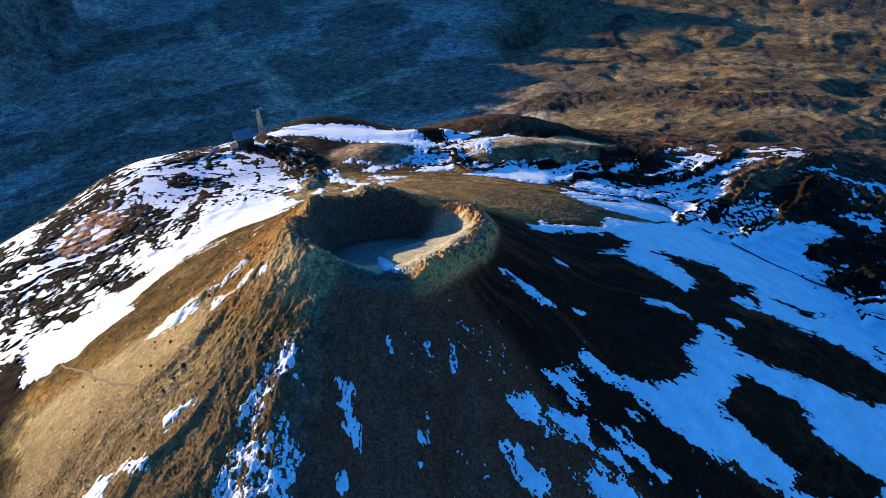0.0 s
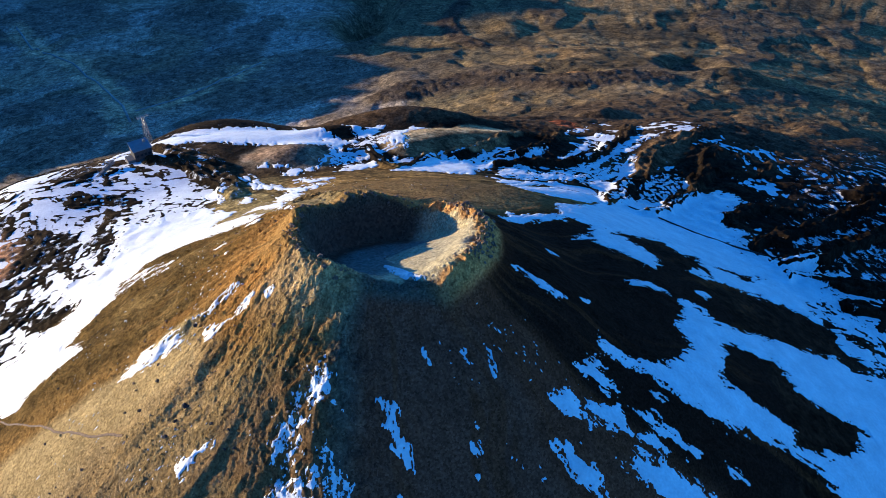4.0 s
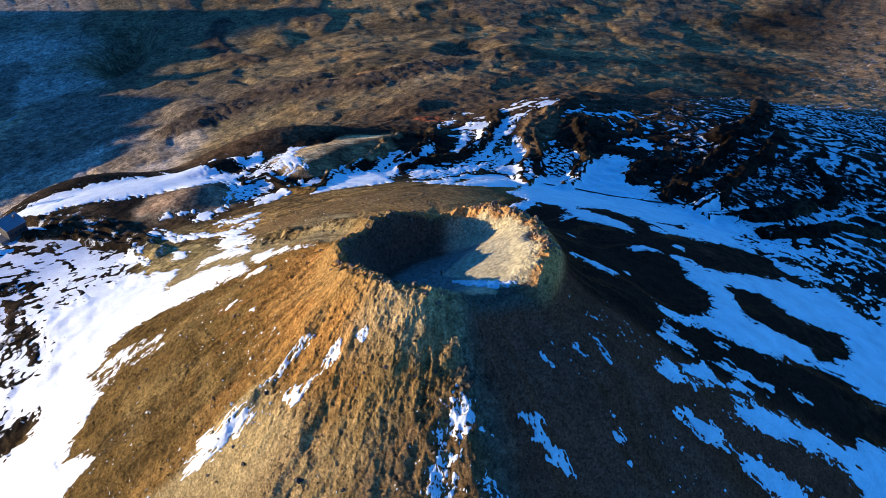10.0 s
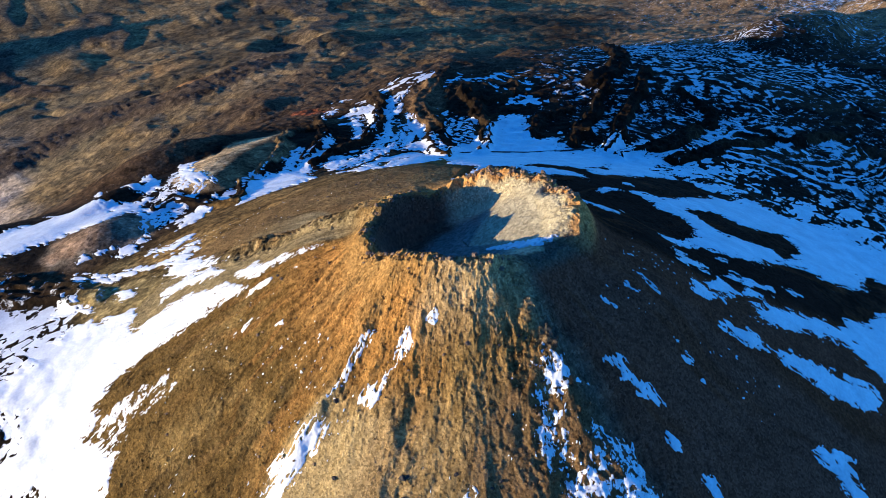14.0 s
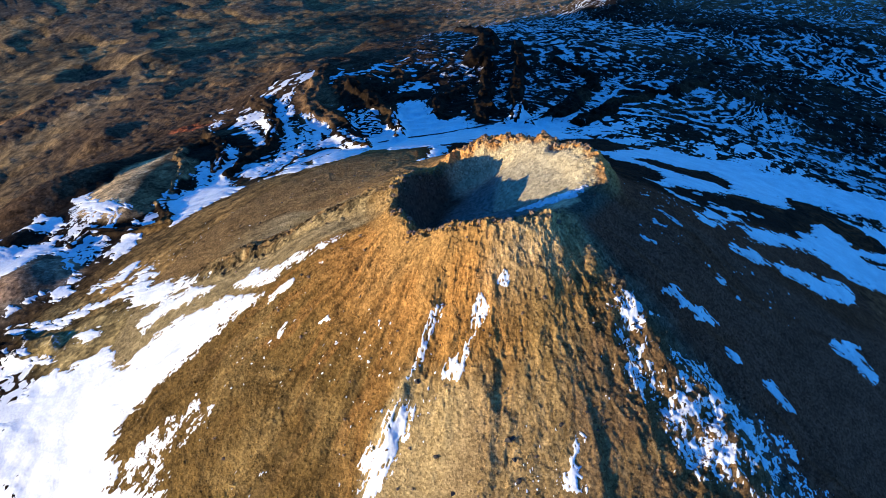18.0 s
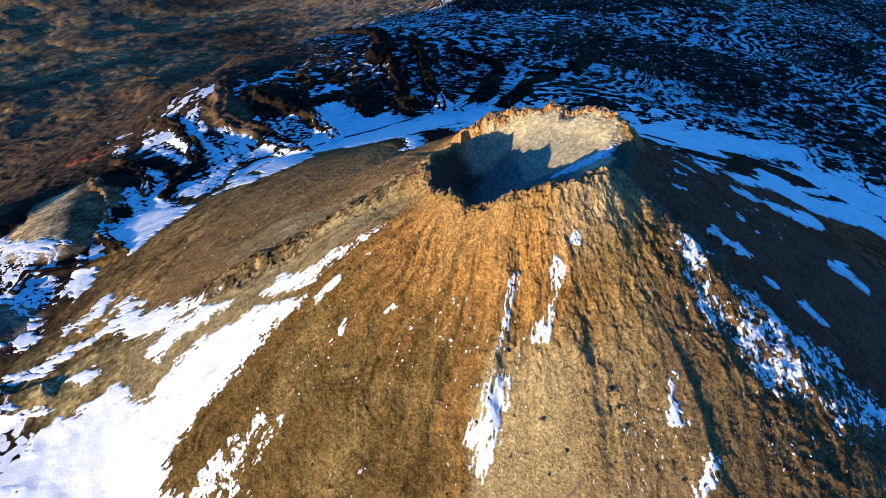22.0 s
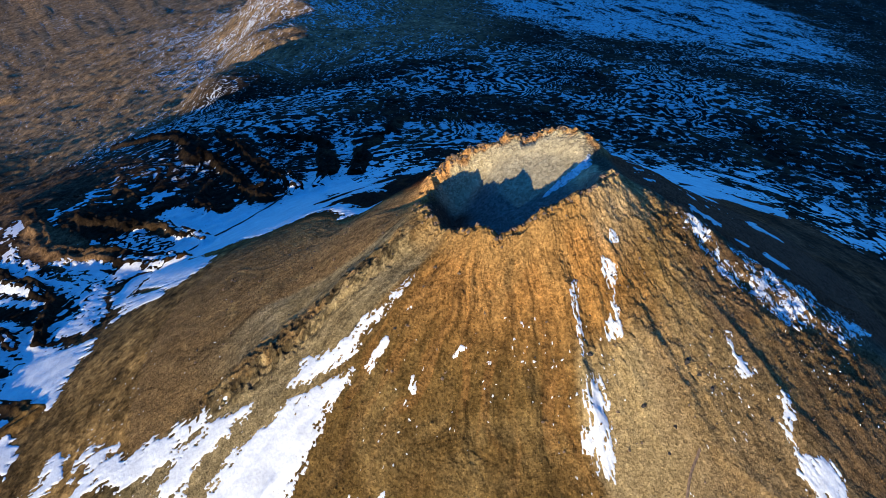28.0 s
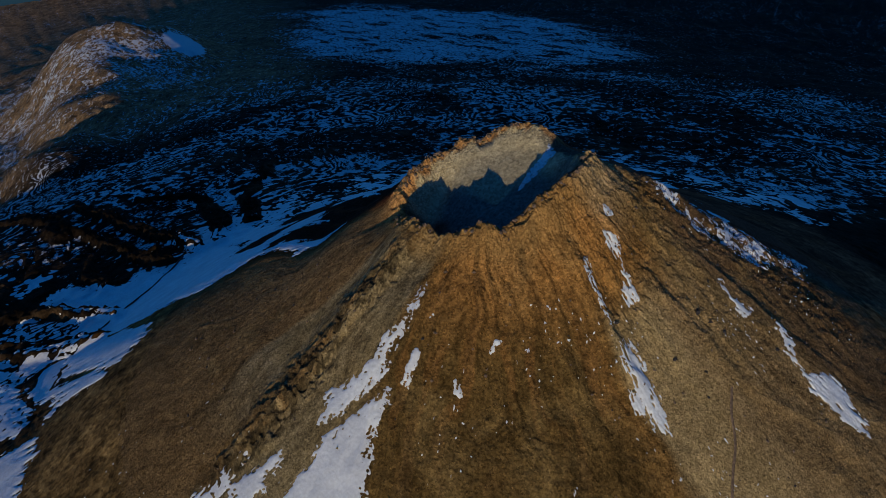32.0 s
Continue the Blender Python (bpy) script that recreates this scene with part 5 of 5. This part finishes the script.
# ---- boulders on the slopes ----
BOULDERS = []
rng = random.Random(7)
for k in range(7):
    bm = bmesh.new()
    bmesh.ops.create_icosphere(bm, subdivisions=1 if k % 2 else 2, radius=1.0)
    shift = Vector((k * 7.3, k * 3.1, k))
    for v in bm.verts:
        v.co *= 0.78 + 0.7 * noise.noise(v.co * 1.2 + shift) + 0.35 * noise.noise(v.co * 2.7 + shift)
        v.co.z *= 0.8
    mesh = bpy.data.meshes.new("boulder")
    bm.to_mesh(mesh)
    bm.free()
    mesh.materials.append(ROCK if k < 4 else LAVA)
    BOULDERS.append(mesh)


def boulder(x, y, z, size, k, parent=None, name="boulder"):
    ob = new(name, BOULDERS[k])
    ob.matrix_world = pose(x, y, z + 0.25 * size, rng.uniform(-20, 20), rng.uniform(-20, 20), rng.uniform(0, 360)) @ Matrix.Diagonal((size * rng.uniform(0.8, 1.3), size, size * rng.uniform(0.7, 1.1), 1))
    ob.parent = parent
    return ob


def heights(places):
    x, y = np.array([p[0] for p in places], float), np.array([p[1] for p in places], float)
    b, f = relief(x, y)
    return land(x, y) + b + f


BIG = [(-91, -47, 1.7), (-95, -51, 1.2), (-112, -35, 1.1), (-86, -8, 1.5), (-100, -55, 1.4), (-120, -30, 0.9)]
for (x, y, size), z in zip(BIG, heights(BIG)):
    tagged(boulder(x, y, z, size, 5), "large dark boulder standing on pale scree", "boulder", "boulders on the cone")
small = []
for k in range(170):
    bearing, away = radians(rng.choice((rng.uniform(125, 245), rng.uniform(185, 240), rng.uniform(60, 120)))), rng.uniform(58, 165)
    small.append((away * math.cos(bearing), away * math.sin(bearing)))
for (x, y), z in zip(small, heights(small)):
    tagged(boulder(x, y, z, rng.uniform(0.35, 0.95), rng.randrange(7)), "weathered volcanic boulder half sunk in scree", "boulder", "boulders on the cone")

# crags standing along the rim
rim_object = bpy.data.objects["crater_rim"]
crags = []
for k in range(270):
    bearing = rng.choice((rng.uniform(-45, 40), rng.uniform(-45, 40), rng.uniform(40, 245)))
    away = float(np.interp(bearing % 360, *RIM[:2])) + 0.8 + rng.gauss(0, 2.0)
    crags.append((away * math.cos(radians(bearing)), away * math.sin(radians(bearing))))
for (x, y), z in zip(crags, heights(crags)):
    boulder(x, y, z, rng.uniform(0.4, 1.3), rng.randrange(4), rim_object, "rock")

# ---- loose stones that cover the rocky slopes, past counting ----
pick = np.random.default_rng(11)
count = 130000
bearing, away = pick.uniform(118, 262, count), np.sqrt(pick.uniform(53 ** 2, 190 ** 2, count))
sx, sy = away * np.cos(np.radians(bearing)), away * np.sin(np.radians(bearing))
bare = np.maximum(sector(bearing, 182, 199, 3) * smooth(78, 92, away), 0.75 * sector(bearing, 214, 226, 3) * smooth(95, 110, away))
dense = (0.35 + 0.65 * smooth(-0.5, 0.5, fractal(sx / 14, sy / 14, 3, 151))) * (1 - 0.95 * bare) * smooth(192, 165, away)
chosen = pick.uniform(0, 1, count) < dense
sx, sy, away = sx[chosen], sy[chosen], away[chosen]
size = np.clip(0.13 * np.exp(0.5 * pick.normal(size=len(sx))), 0.12, 0.85)
b, f = relief(sx, sy)
centre = np.stack([sx, sy, land(sx, sy) + b + f + 0.15 * size], -1)
shape = np.array([(1, 0, 0), (0, 1, 0), (-1, 0, 0), (0, -1, 0), (0, 0, 1), (0, 0, -1)], float)
angle = pick.uniform(0, 6.28, len(sx))
spun = np.stack([shape[None, :, 0] * np.cos(angle)[:, None] - shape[None, :, 1] * np.sin(angle)[:, None], shape[None, :, 0] * np.sin(angle)[:, None] + shape[None, :, 1] * np.cos(angle)[:, None], np.broadcast_to(shape[None, :, 2], (len(sx), 6))], -1)
points = centre[:, None] + spun * size[:, None, None] * pick.uniform(0.6, 1.45, (len(sx), 6, 1)) + 0.25 * size[:, None, None] * pick.normal(size=(len(sx), 6, 3))
sides = np.array([(0, 1, 4), (1, 2, 4), (2, 3, 4), (3, 0, 4), (1, 0, 5), (2, 1, 5), (3, 2, 5), (0, 3, 5)])
faces = (sides[None] + 6 * np.arange(len(sx))[:, None, None]).reshape(-1, 3)
mesh = bpy.data.meshes.new("loose_stones")
mesh.vertices.add(len(sx) * 6)
mesh.vertices.foreach_set("co", points.ravel())
mesh.loops.add(faces.size)
mesh.loops.foreach_set("vertex_index", faces.ravel().astype(np.int32))
mesh.polygons.add(len(faces))
mesh.polygons.foreach_set("loop_start", np.arange(0, faces.size, 3, dtype=np.int32))
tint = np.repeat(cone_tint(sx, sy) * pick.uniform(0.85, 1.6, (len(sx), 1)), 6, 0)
mesh.attributes.new("tint", "FLOAT_COLOR", "POINT").data.foreach_set("color", np.concatenate([tint, np.ones((len(tint), 1))], 1).ravel())
mesh.update(calc_edges=True)
mesh.materials.append(SCREE)
tagged(new("loose_stones", mesh), "loose brown stones strewn over the slope", "stones", kind="stuff")

# ---- scattered flecks of old snow on the slopes, past counting ----
count = 420
seeds = [(pick.uniform(135, 250), pick.uniform(75, 165)) for k in range(38)] + [(pick.uniform(70, 118), pick.uniform(150, 215)) for k in range(14)] + [(pick.uniform(-90, -40), pick.uniform(70, 150)) for k in range(10)]
verts, faces = [], []
for k in range(count):
    turn_of, away_of = seeds[int(pick.integers(len(seeds)))]
    bearing = radians(turn_of + pick.normal() * 2.4)
    away_of = away_of + pick.normal() * 7
    x0, y0, wide, long = away_of * math.cos(bearing), away_of * math.sin(bearing), 0.26 * math.exp(0.5 * pick.normal()), 0.34 * math.exp(0.5 * pick.normal())
    first = len(verts)
    verts.append((x0, y0, 0.34))
    for i in range(8):
        a, stretch = i * math.pi / 4, pick.uniform(0.55, 1.4)
        u, v = long * stretch * math.cos(a), wide * stretch * math.sin(a)
        verts.append((x0 + u * math.cos(bearing) - v * math.sin(bearing), y0 + u * math.sin(bearing) + v * math.cos(bearing), 0.06))
    faces += [(first, first + 1 + i, first + 1 + (i + 1) % 8) for i in range(8)]
verts = np.array(verts)
b, f = relief(verts[:, 0], verts[:, 1])
verts[:, 2] += land(verts[:, 0], verts[:, 1]) + b + f
mesh = bpy.data.meshes.new("scattered_snow")
mesh.from_pydata([tuple(v) for v in verts], [], faces)
mesh.materials.append(SNOW)
tagged(new("scattered_snow", mesh), "tiny flecks of old snow scattered on the slope", "snow", kind="stuff")
